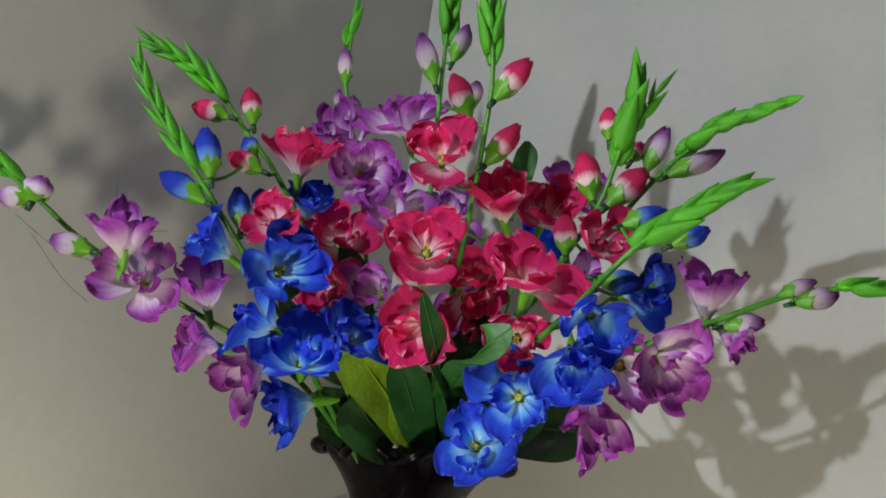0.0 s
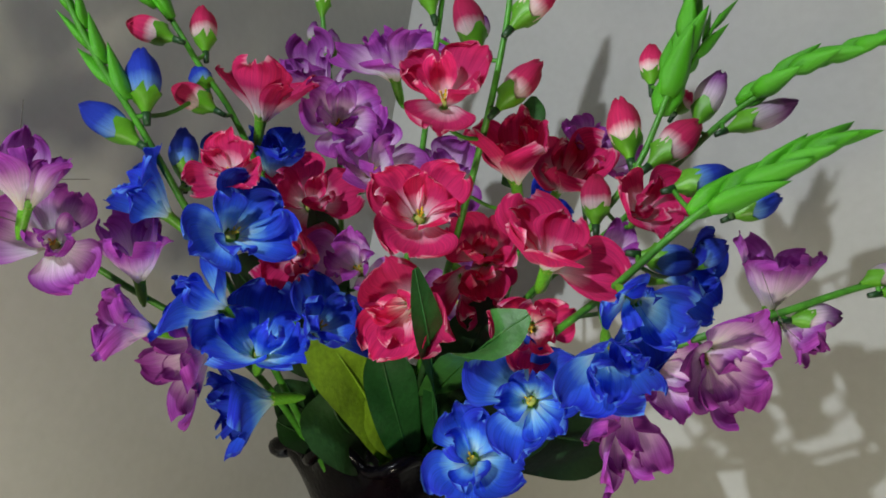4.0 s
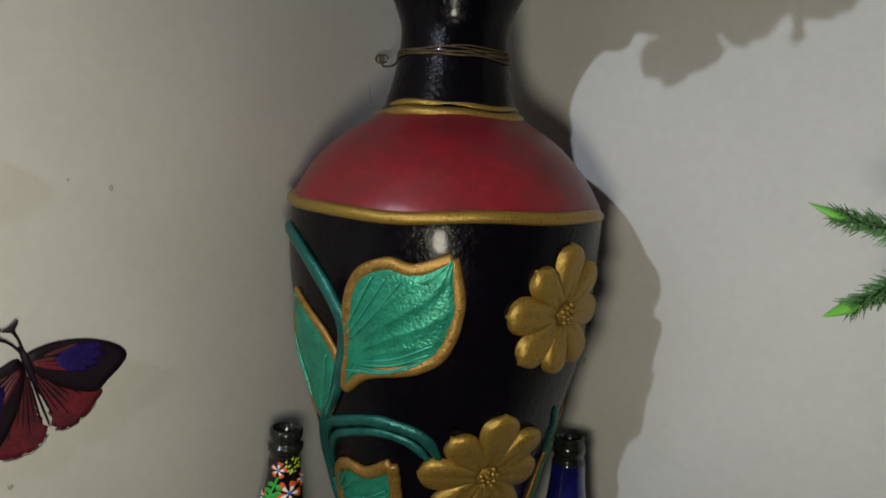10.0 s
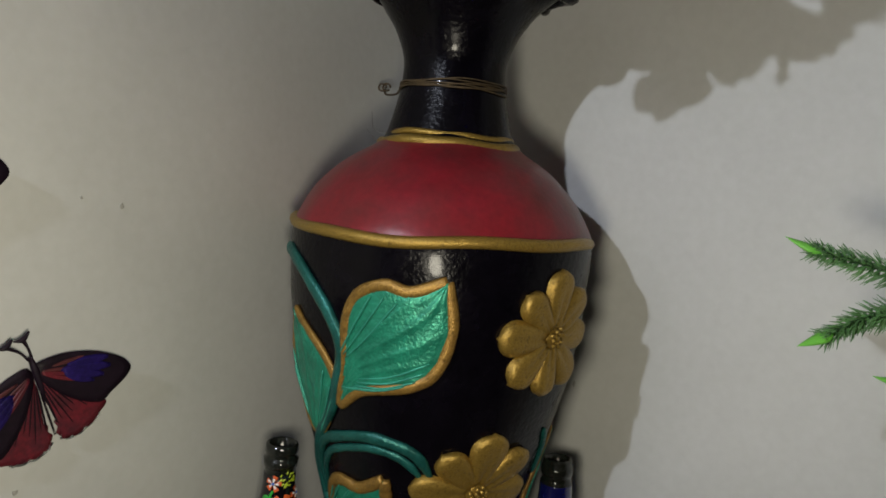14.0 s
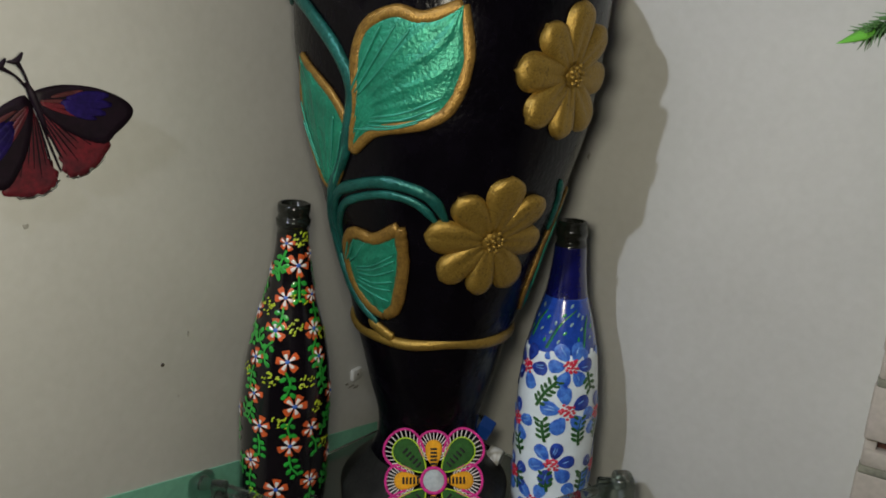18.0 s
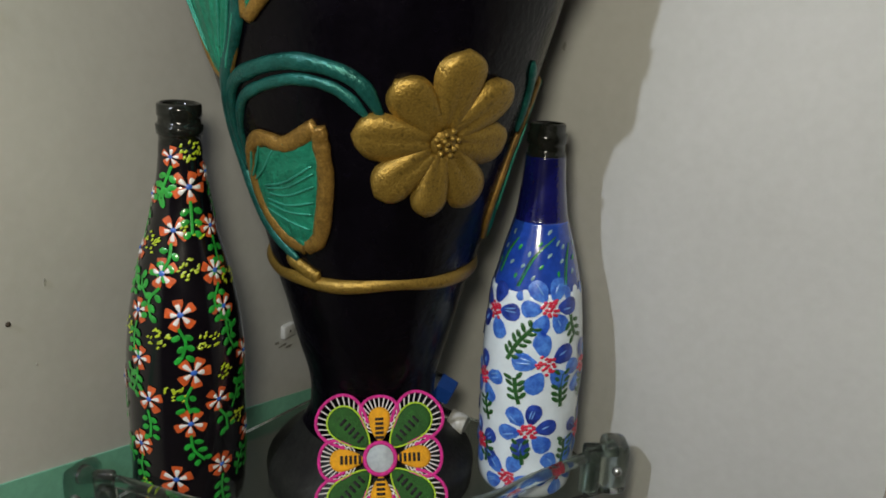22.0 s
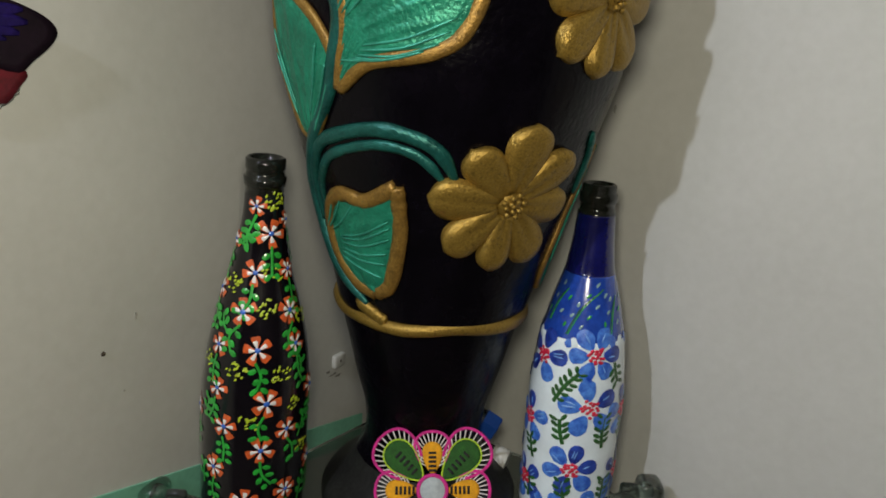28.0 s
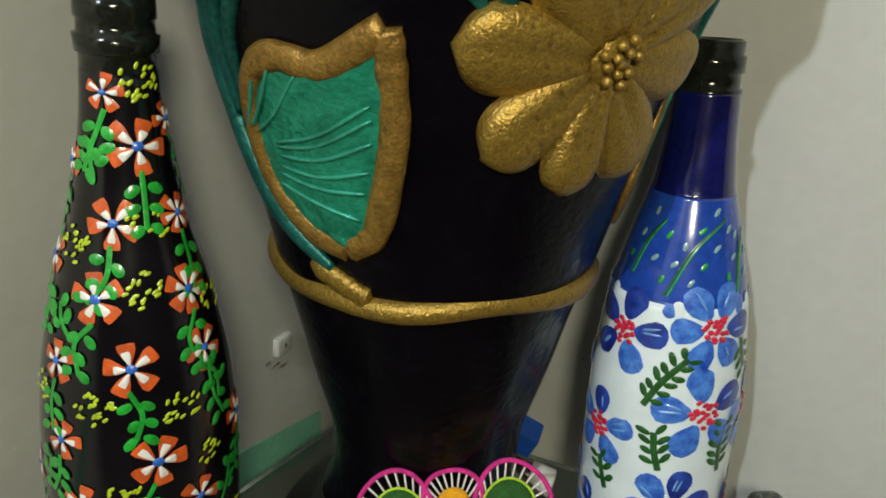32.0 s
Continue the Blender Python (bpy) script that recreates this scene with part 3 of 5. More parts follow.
# ---- the artificial flowers ----
def petal_mesh(name, openness, ruffle, seed, inner=0):
    """One broad ruffled petal of unit length on the wall of a bowl round +Z, centred on +X; the bowl flares as the flower opens."""
    rnd = random.Random(seed)
    rows, cols = 16, 25
    verts, uvs = [], []
    ph, ph2, ph3 = rnd.uniform(0, 6), rnd.uniform(0, 6), rnd.uniform(0, 6)
    curl = rnd.uniform(-0.8, -0.1) if inner else rnd.uniform(-0.35, 0.75)
    skew, fold, full = rnd.uniform(-0.14, 0.14), rnd.uniform(-0.10, 0.10), rnd.uniform(0.92, 1.12)
    rad, hgt, last = 0.06, 0.0, 0.0
    for i in range(rows):
        u = 1 - (1 - i / (rows - 1)) ** 1.35
        ang = radians(10 + 12 * openness + 52 * openness * min(1.0, u / 0.42) ** 1.3 + 75 * curl * max(0.0, u - 0.62))
        if i:
            rad += math.sin(ang) * (u - last)
            hgt += math.cos(ang) * (u - last)
        last = u
        span = 0.98 * full * min(1.0, 0.62 + 1.1 * u) * max(0.0, 1 - max(0.0, (u - 0.56) / 0.452) ** 3.0) ** 0.5
        for j in range(cols):
            w = 2 * j / (cols - 1) - 1
            phi = w * span * (1 + 0.07 * u * math.sin(6 * u + (ph if w > 0 else ph2))) + skew * u * u
            edge = max(u ** 4, abs(w) ** 2.2 * u)
            ruf = ruffle * (0.060 * u * u * math.sin(2.6 * w + ph) + 0.060 * edge * math.sin(6.5 * w + ph2 + 2.5 * u) + 0.045 * abs(w) ** 2 * u * math.sin(9 * u + ph3 * (1 if w > 0 else 2)) + 0.020 * edge * math.sin(15 * w + ph3))
            tip = u ** 5 * (0.060 * math.sin(3.4 * w + ph3) + 0.034 * math.sin(8 * w + ph) + 0.018 * math.sin(19 * w + ph2))
            crease = -0.022 * math.exp(-(w * 4) ** 2) * u
            belly = 0.07 * (1 - w * w) * math.sin(math.pi * min(1.0, u * 1.15))
            r2 = rad + (ruf + belly) * math.cos(ang) + crease + tip * math.sin(ang)
            verts.append((r2 * math.cos(phi), r2 * math.sin(phi), hgt - (ruf + belly) * math.sin(ang) * 0.8 + (0.10 * openness + fold) * w * w * u + tip * math.cos(ang)))
            uvs.append((0.5 + 0.5 * w, max(0.985 * u, abs(w) ** 10 * (0.5 + 0.5 * u))))
    return mesh_from(name, verts, grid_faces(rows, cols), uvs)


PETALS = {}


def petal_of(colour, openness, k):
    key = (colour, round(openness * 4), k)
    if key not in PETALS:
        me = petal_mesh("petal", round(openness * 4) / 4, 1.0 + 0.4 * (k % 2), 17 * k + round(openness * 40), k % 2)
        me.materials.append(PETAL[colour])
        PETALS[key] = me
    return PETALS[key]


def axis_pose(place, way, roll=0.0):
    q = Vector(way).normalized().to_track_quat("Z", "Y")
    return Matrix.Translation(place) @ q.to_matrix().to_4x4() @ Matrix.Rotation(roll, 4, "Z")


SPRAY = {}
RND = random.Random(5)
CALYX_ME = mesh_from("calyx", *lathe([(-0.40, 0.03), (-0.34, 0.055), (-0.26, 0.075), (-0.12, 0.085), (0.0, 0.09), (0.08, 0.10), (0.16, 0.125)], 12, lambda a, z: (0, 0.05 * math.sin(3 * a) if z > 0.15 else 0)))


def spray(colour, label, line):
    s = thing("freesia_spray", label, "artificial flower", "flower sprays in the vase", place=(0, 0, SHELF))
    start = Vector((0.022 * (1 if line[0][0] > 0 else -1), 0.0, 0.555))
    inside = Vector((0.45 * line[0][0], 0.45 * line[0][1] + 0.005, 0.625))
    pts = smooth_line([start * 0.7 + Vector((0, 0, 0.1665)), inside] + list(line), 60)
    rad = [0.0028 - 0.0014 * i / 59 for i in range(60)]
    v, f = tube(pts, rad, 7)
    piece("stem", mesh_from("stem", v, f), GREEN, s, "bright green plastic stem")
    SPRAY[s.name] = (colour, [Vector(p) for p in pts])
    return s


def nearest(s, p):
    return min(SPRAY[s.name][1], key=lambda q: (q - p).length + 0.35 * max(0, q.z - p.z))


def stalk(s, a, b, holder):
    mid = (a + b) / 2 + Vector((0, 0, -0.1 * (a - b).length))
    v, f = tube(smooth_line([a, mid, b], 8), 0.0013, 6)
    piece("stalk", mesh_from("stalk", v, f), GREEN, holder)


def blossom(s, place, way, size, openness=1.0):
    """An open flower of six petals in a green calyx; size is its width."""
    colour = SPRAY[s.name][0]
    w = Vector(way).normalized()
    ln = size * (0.65 if openness > 0.75 else 0.78 if openness > 0.6 else 0.88)
    base = Vector(place) - w * ln * (0.28 if openness > 0.75 else 0.36)
    roll = RND.uniform(0, 6.28)
    b = piece("blossom", CALYX_ME, CALYX, s, m=axis_pose(base, w, roll) @ Matrix.Scale(ln, 4))
    b["label"] = "open %s fabric blossom" % colour
    for k in range(6):
        inner = k % 2
        op = max(0.15, 0.92 * openness - 0.36 * inner + RND.uniform(-0.24, 0.20))
        m = Matrix.Rotation(k * math.pi / 3 + RND.uniform(-0.2, 0.2), 4, "Z") @ Matrix.Rotation(RND.uniform(-0.22, 0.18), 4, "Y") @ Matrix.Rotation(RND.uniform(-0.16, 0.16), 4, "X")
        sc = RND.uniform(0.9, 1.1) * (0.86 if inner else 1.04)
        piece("petal", petal_of(colour, op, k + 6 * RND.randint(0, 1)), None, b, m=m @ Matrix.Scale(sc, 4))
    v, f = lathe([(0.06, 0.10), (0.13, 0.085), (0.17, 0.05), (0.18, 0.002)], 10)
    piece("throat", mesh_from("throat", v, f), THROAT, b)
    if openness > 0.75:
        for k in range(3):
            a = k * 2.1 + roll
            v, f = tube(smooth_line([(0, 0, 0.10), (0.03 * math.cos(a), 0.03 * math.sin(a), 0.26), (0.06 * math.cos(a), 0.06 * math.sin(a), 0.36)], 6), [0.010, 0.010, 0.010, 0.012, 0.020, 0.016], 5)
            piece("stamen", mesh_from("stamen", v, f), YELLOW, b)
    q = nearest(s, base - w * ln * 0.4)
    back = base - w * ln * 0.4
    if (q - back).length > 0.004:
        stalk(s, q, back, s)


def bud(s, foot, tip, width):
    """A closed bud from its green foot to its tip."""
    colour = SPRAY[s.name][0]
    foot, tip = Vector(foot), Vector(tip)
    ln = (tip - foot).length
    d = (tip - foot).normalized()
    width *= 0.88
    foot = foot - d * ln * 0.22
    ln *= 1.10
    verts, uvs, rows, cols = [], [], 14, 14
    ph = RND.uniform(0, 6)
    for i in range(rows):
        u = i / (rows - 1)
        r = 0.5 * width * math.sin(math.pi * min(0.985, 0.12 + 0.86 * u ** 1.12)) ** 0.62
        for k in range(cols):
            a = 2 * math.pi * k / cols
            sp = 1 + 0.10 * math.cos(3 * a + ph + 2.2 * u) * min(1, u * 2)
            verts.append((r * sp * math.cos(a), r * sp * math.sin(a), ln * (0.18 + 0.82 * u) + (0.05 * ln * math.cos(3 * a + ph) if u > 0.9 else 0)))
            uvs.append((k / cols, u))
    faces = grid_faces(rows, cols, True) + [tuple((rows - 1) * cols + k for k in range(cols))]
    b = piece("bud", mesh_from("bud", verts, faces, uvs), BUD[colour], s, "closed %s fabric bud" % colour, axis_pose(foot, d, 0.0))
    prof = [(0.0, 0.10 * width), (0.07 * ln, 0.15 * width), (0.15 * ln, 0.24 * width), (0.22 * ln, 0.335 * width), (0.29 * ln, 0.41 * width), (0.36 * ln, 0.47 * width)]
    v, f = lathe(prof, 14, lambda a, z: (0, 0.10 * ln * math.cos(3 * a) * max(0.0, z / ln - 0.22) / 0.14))
    piece("calyx", mesh_from("calyx", v, f), CALYX, b, "yellow green plastic calyx")
    q = nearest(s, foot)
    if (q - foot).length > 0.003:
        stalk(s, q, foot, b.parent)
        v, f = tube([foot + d * 0.001, foot - d * 0.006], [0.14 * width, 0.10 * width], 8)
        piece("joint", mesh_from("joint", v, f), DARKJOINT, s)


def bract_mesh():
    """A pointed, keeled bract that stands off its stem."""
    verts, rows, cols = [], 10, 8
    for i in range(rows):
        u = i / (rows - 1)
        r = 0.5 * min(1.0, 0.42 + 2.2 * u) * (1 - u ** 1.7) + 0.004
        for k in range(cols):
            a = 2 * math.pi * k / cols
            verts.append((0.5 * r * math.cos(a) + 0.30 * u ** 1.5, r * math.sin(a) * (1 - 0.25 * math.cos(a)), 2.6 * u))
    return mesh_from("bract", verts, grid_faces(rows, cols, True) + [tuple(range(cols))[::-1], tuple((rows - 1) * cols + k for k in range(cols))])


BRACT = bract_mesh()


def spike(s, line, width, count):
    """The green unopened tip of a spray: overlapping pointed bracts up the stem."""
    pts = [Vector(p) for p in smooth_line(line, count + 1)]
    for i in range(count):
        d = (pts[i + 1] - pts[i])
        u = i / max(1, count - 1)
        w = width * (1.08 - 0.5 * u)
        side = (i % 2) * math.pi + RND.uniform(-0.4, 0.4) + 0.8
        m = axis_pose(pts[i], d, side) @ Matrix.Translation((w * 0.14, 0, 0)) @ Matrix.Rotation(radians(6), 4, "Y")
        ln = max(d.length * 2.3 / 2.6, w * 0.8)
        piece("bract", BRACT, SPIKE, s, m=m @ Matrix.Diagonal((w, w, ln, 1)))
    v, f = tube([pts[0], *pts[1:]], [width * 0.10] * (count) + [0.0006], 7)
    piece("tip_stem", mesh_from("tip_stem", v, f), SPIKE, s)


def leaf_cluster(label):
    s = thing("leaf_bunch", label, "artificial leaves", place=(0, 0, SHELF))
    v, f = tube(smooth_line([(0, 0, 0.56), (0, -0.02, 0.62), (-0.01, -0.045, 0.66)], 8), 0.004, 8)
    piece("stem", mesh_from("stem", v, f), GREEN, s)
    return s


def leaf(s, line, width, tone, blunt=0.0):
    """A fabric leaf with a raised midrib, from its base over its middle to its tip."""
    base = Vector(line[0]) * 0.85 + Vector((0, 0.0, 0.655)) * 0.15
    pts = [Vector(p) for p in smooth_line([base, line[1], line[2]], 14)]
    verts, uvs, cols = [], [], 9
    for i, p in enumerate(pts):
        d = (pts[min(i + 1, 13)] - pts[max(i - 1, 0)]).normalized()
        side = d.cross(Vector((0.1, -0.9, 0.45))).normalized()
        n = side.cross(d).normalized()
        u = i / 13
        wd = width * 0.78 * math.sin(math.pi * (0.10 + (0.87 - 0.30 * blunt) * u) ** 0.9) ** 0.7
        for j in range(cols):
            w = 2 * j / (cols - 1) - 1
            verts.append(p + side * w * wd + d * blunt * u ** 6 * (0.006 * w + 0.002 * math.sin(11 * w)) + n * (0.14 * wd * abs(w) ** 1.3 + 0.05 * wd * math.sin(9 * u + 3 * w)))
            uvs.append((j / (cols - 1), u))
    ob = piece("leaf", mesh_from("leaf", verts, grid_faces(14, cols), uvs), LEAFS[tone], s, "%s fabric leaf" % {"lime": "yellow green", "dark": "dark green", "mid": "sword shaped green", "light": "fresh green"}[tone])
    v, f = tube([p - Vector((0, 0.0004, 0)) for p in pts], [0.0012 - 0.0008 * i / 13 for i in range(14)], 5)
    piece("midrib", mesh_from("midrib", v, f), LEAFS[tone], ob)

s = spray('purple', 'purple artificial freesia spray arching out over the vase rim', [(-0.056, -0.045, 0.672), (-0.098, -0.105, 0.718), (-0.162, -0.155, 0.748), (-0.220, -0.200, 0.776), (-0.243, -0.235, 0.796), (-0.267, -0.250, 0.813)])
blossom(s, (-0.191, -0.215, 0.781), (0.15, -0.35, 0.90), 0.040, 0.40)
blossom(s, (-0.186, -0.190, 0.759), (0.20, -0.95, 0.12), 0.047, 0.88)
blossom(s, (-0.151, -0.165, 0.759), (-0.15, -0.50, 0.75), 0.040, 0.50)
blossom(s, (-0.140, -0.170, 0.724), (-0.70, -0.55, 0.05), 0.051, 0.85)
blossom(s, (-0.120, -0.130, 0.712), (-0.60, -0.50, -0.60), 0.046, 0.60)
bud(s, (-0.243, -0.240, 0.796), (-0.239, -0.240, 0.811), 0.0196)
bud(s, (-0.212, -0.225, 0.770), (-0.237, -0.225, 0.775), 0.0174)
bud(s, (-0.247, -0.240, 0.795), (-0.268, -0.240, 0.794), 0.0162)
spike(s, [(-0.253, -0.240, 0.805), (-0.267, -0.250, 0.813), (-0.289, -0.260, 0.827)], 0.0135, 5)

s = spray('blue', 'blue artificial freesia spray with green bud tip', [(-0.051, -0.060, 0.673), (-0.091, -0.130, 0.739), (-0.134, -0.170, 0.798), (-0.157, -0.190, 0.829), (-0.178, -0.200, 0.853), (-0.198, -0.210, 0.880), (-0.212, -0.220, 0.907)])
spike(s, [(-0.165, -0.195, 0.840), (-0.187, -0.200, 0.865), (-0.202, -0.210, 0.888), (-0.212, -0.220, 0.909)], 0.0141, 9)
bud(s, (-0.157, -0.190, 0.843), (-0.167, -0.190, 0.876), 0.0218)
bud(s, (-0.161, -0.190, 0.822), (-0.193, -0.190, 0.837), 0.0195)
bud(s, (-0.138, -0.160, 0.815), (-0.145, -0.160, 0.844), 0.0191)
bud(s, (-0.141, -0.150, 0.873), (-0.150, -0.150, 0.886), 0.0162)
bud(s, (-0.130, -0.140, 0.828), (-0.134, -0.140, 0.850), 0.0174)
blossom(s, (-0.144, -0.180, 0.790), (-0.60, -0.40, 0.35), 0.044, 0.70)
blossom(s, (-0.096, -0.185, 0.781), (0.50, -0.65, 0.40), 0.052, 0.90)
blossom(s, (-0.108, -0.170, 0.742), (-0.70, -0.40, 0.10), 0.047, 0.70)
blossom(s, (-0.075, -0.160, 0.726), (0.15, -0.70, 0.55), 0.048, 0.75)
blossom(s, (-0.046, -0.150, 0.741), (0.55, -0.60, 0.45), 0.054, 0.85)
blossom(s, (-0.084, -0.110, 0.693), (-0.85, -0.35, -0.20), 0.055, 0.75)
blossom(s, (-0.104, -0.100, 0.847), (0.10, -0.40, 0.50), 0.038, 0.50)

s = spray('pink', 'pink artificial freesia spray with arching green tip', [(-0.038, -0.050, 0.679), (-0.072, -0.090, 0.746), (-0.095, -0.120, 0.815), (-0.123, -0.140, 0.860), (-0.146, -0.155, 0.884), (-0.170, -0.165, 0.911), (-0.196, -0.175, 0.928), (-0.221, -0.190, 0.934)])
spike(s, [(-0.165, -0.165, 0.905), (-0.187, -0.175, 0.923), (-0.206, -0.180, 0.931), (-0.224, -0.190, 0.935)], 0.0158, 9)
bud(s, (-0.163, -0.170, 0.892), (-0.189, -0.170, 0.897), 0.0176)
bud(s, (-0.147, -0.150, 0.900), (-0.155, -0.150, 0.927), 0.0187)
bud(s, (-0.135, -0.155, 0.859), (-0.160, -0.155, 0.868), 0.0185)
blossom(s, (-0.110, -0.130, 0.877), (0.05, -0.45, 0.85), 0.052, 0.68)
blossom(s, (-0.111, -0.170, 0.817), (-0.30, -0.85, 0.20), 0.043, 0.80)
blossom(s, (-0.074, -0.100, 0.825), (0.10, -0.85, 0.30), 0.055, 0.90)
blossom(s, (-0.073, -0.130, 0.784), (-0.20, -0.80, -0.35), 0.046, 0.70)

s = spray('purple', 'purple artificial freesia spray standing at the back of the bunch', [(-0.033, 0.000, 0.679), (-0.055, -0.030, 0.805), (-0.069, -0.060, 0.884), (-0.083, -0.075, 0.930), (-0.095, -0.080, 0.974), (-0.096, -0.080, 1.007), (-0.095, -0.080, 1.044)])
spike(s, [(-0.099, -0.080, 1.007), (-0.097, -0.080, 1.024), (-0.094, -0.080, 1.046)], 0.0129, 3)
bud(s, (-0.095, -0.080, 0.974), (-0.100, -0.080, 1.007), 0.0156)
bud(s, (-0.083, -0.075, 0.938), (-0.087, -0.075, 0.964), 0.0157)
bud(s, (-0.099, -0.070, 0.951), (-0.101, -0.070, 0.970), 0.0103)
blossom(s, (-0.089, -0.080, 0.917), (-0.30, -0.60, 0.50), 0.050, 0.70)
blossom(s, (-0.065, -0.100, 0.882), (0.10, -0.80, 0.10), 0.053, 0.90)
blossom(s, (-0.037, -0.100, 0.854), (0.10, -0.85, 0.30), 0.058, 0.90)
blossom(s, (-0.034, -0.120, 0.782), (-0.20, -0.90, 0.10), 0.051, 0.80)

s = spray('purple', 'tall purple artificial freesia spray with green tip', [(-0.002, -0.010, 0.678), (-0.006, -0.060, 0.806), (-0.007, -0.100, 0.894), (-0.008, -0.120, 0.936), (-0.009, -0.130, 0.987), (-0.009, -0.140, 1.032), (-0.008, -0.150, 1.067)])
spike(s, [(-0.009, -0.130, 0.992), (-0.009, -0.140, 1.027), (-0.010, -0.150, 1.057)], 0.0177, 8)
bud(s, (-0.016, -0.130, 0.963), (-0.032, -0.130, 1.003), 0.0194)
bud(s, (-0.000, -0.130, 0.983), (0.008, -0.130, 1.015), 0.0177)
bud(s, (0.018, -0.110, 0.952), (0.021, -0.110, 0.975), 0.0157)
blossom(s, (-0.036, -0.100, 0.928), (-0.30, -0.50, 0.60), 0.062, 0.85)
blossom(s, (0.038, -0.060, 0.783), (0.10, -0.80, 0.20), 0.062, 0.80)
blossom(s, (0.008, -0.050, 0.871), (0.10, -0.80, 0.20), 0.053, 0.80)

s = spray('pink', 'tall pink artificial freesia spray with green tip', [(0.008, -0.020, 0.680), (0.020, -0.100, 0.775), (0.027, -0.160, 0.843), (0.030, -0.190, 0.885), (0.031, -0.200, 0.932), (0.025, -0.210, 0.970), (0.017, -0.220, 1.008)])
spike(s, [(0.028, -0.200, 0.943), (0.026, -0.205, 0.964), (0.023, -0.210, 0.988), (0.017, -0.220, 1.008)], 0.0177, 9)
bud(s, (0.038, -0.200, 0.922), (0.058, -0.200, 0.953), 0.0206)
bud(s, (0.016, -0.190, 0.909), (0.001, -0.190, 0.940), 0.0203)
bud(s, (0.037, -0.190, 0.877), (0.056, -0.190, 0.907), 0.0195)
blossom(s, (0.003, -0.210, 0.866), (-0.10, -0.90, 0.38), 0.051, 1.00)
blossom(s, (0.000, -0.170, 0.811), (0.00, -0.85, 0.45), 0.054, 1.00)
blossom(s, (0.049, -0.160, 0.852), (-0.30, -0.55, 0.60), 0.052, 0.65)
blossom(s, (0.001, -0.150, 0.758), (-0.30, -0.75, -0.40), 0.050, 0.75)
blossom(s, (0.039, -0.120, 0.783), (0.50, -0.55, -0.50), 0.049, 0.70)

s = spray('pink', 'pink artificial freesia spray leaning over the rim', [(0.018, -0.020, 0.681), (0.061, -0.110, 0.761), (0.092, -0.160, 0.809), (0.112, -0.190, 0.845), (0.121, -0.200, 0.876), (0.126, -0.210, 0.906), (0.130, -0.215, 0.944)])
spike(s, [(0.122, -0.200, 0.880), (0.125, -0.205, 0.904), (0.129, -0.210, 0.923), (0.130, -0.215, 0.946)], 0.0191, 8)
spike(s, [(0.133, -0.205, 0.905), (0.142, -0.205, 0.925), (0.151, -0.200, 0.946)], 0.0116, 4)
bud(s, (0.118, -0.190, 0.905), (0.116, -0.190, 0.928), 0.0150)
bud(s, (0.109, -0.190, 0.861), (0.100, -0.190, 0.893), 0.0218)
bud(s, (0.123, -0.200, 0.854), (0.146, -0.200, 0.881), 0.0213)
bud(s, (0.095, -0.190, 0.819), (0.092, -0.190, 0.845), 0.0188)
bud(s, (0.141, -0.170, 0.898), (0.148, -0.170, 0.912), 0.0156)
blossom(s, (0.119, -0.200, 0.823), (0.15, -0.90, 0.25), 0.044, 0.90)
blossom(s, (0.086, -0.130, 0.859), (0.10, -0.70, 0.40), 0.048, 0.70)
blossom(s, (0.070, -0.210, 0.788), (0.05, -0.80, 0.55), 0.060, 1.00)
blossom(s, (0.070, -0.170, 0.755), (-0.10, -0.90, -0.30), 0.043, 0.80)
blossom(s, (0.042, -0.130, 0.799), (-0.20, -0.80, 0.10), 0.051, 0.80)

s = spray('purple', 'purple artificial freesia spray with long green tip', [(0.022, 0.000, 0.686), (0.079, -0.080, 0.785), (0.123, -0.140, 0.834), (0.144, -0.180, 0.865), (0.162, -0.210, 0.886), (0.188, -0.240, 0.904), (0.212, -0.270, 0.907)])
spike(s, [(0.160, -0.210, 0.888), (0.179, -0.235, 0.901), (0.198, -0.250, 0.907), (0.212, -0.270, 0.908)], 0.0137, 10)
bud(s, (0.148, -0.190, 0.887), (0.160, -0.190, 0.919), 0.0188)
bud(s, (0.162, -0.210, 0.876), (0.196, -0.210, 0.897), 0.0166)
blossom(s, (0.112, -0.110, 0.880), (0.20, -0.70, 0.50), 0.057, 0.80)
blossom(s, (0.114, -0.170, 0.801), (0.20, -0.80, 0.10), 0.031, 0.50)

s = spray('blue', 'blue artificial freesia spray drooping over the vase rim', [(0.032, -0.040, 0.683), (0.069, -0.140, 0.738), (0.099, -0.210, 0.773), (0.119, -0.240, 0.799), (0.136, -0.250, 0.817), (0.162, -0.260, 0.835), (0.185, -0.270, 0.851)])
spike(s, [(0.127, -0.245, 0.810), (0.148, -0.255, 0.826), (0.167, -0.265, 0.840), (0.186, -0.270, 0.852)], 0.0173, 10)
bud(s, (0.128, -0.230, 0.830), (0.154, -0.230, 0.842), 0.0193)
bud(s, (0.162, -0.220, 0.824), (0.184, -0.220, 0.837), 0.0162)
bud(s, (0.117, -0.220, 0.794), (0.144, -0.220, 0.794), 0.0183)
bud(s, (0.150, -0.190, 0.802), (0.170, -0.190, 0.817), 0.0173)
blossom(s, (0.107, -0.245, 0.764), (0.20, -0.70, -0.40), 0.042, 0.70)
blossom(s, (0.098, -0.230, 0.739), (-0.10, -0.70, -0.65), 0.042, 0.70)
blossom(s, (0.074, -0.170, 0.717), (-0.35, -0.92, 0.05), 0.052, 0.95)
blossom(s, (0.052, -0.118, 0.680), (-0.30, -0.85, 0.30), 0.056, 0.95)
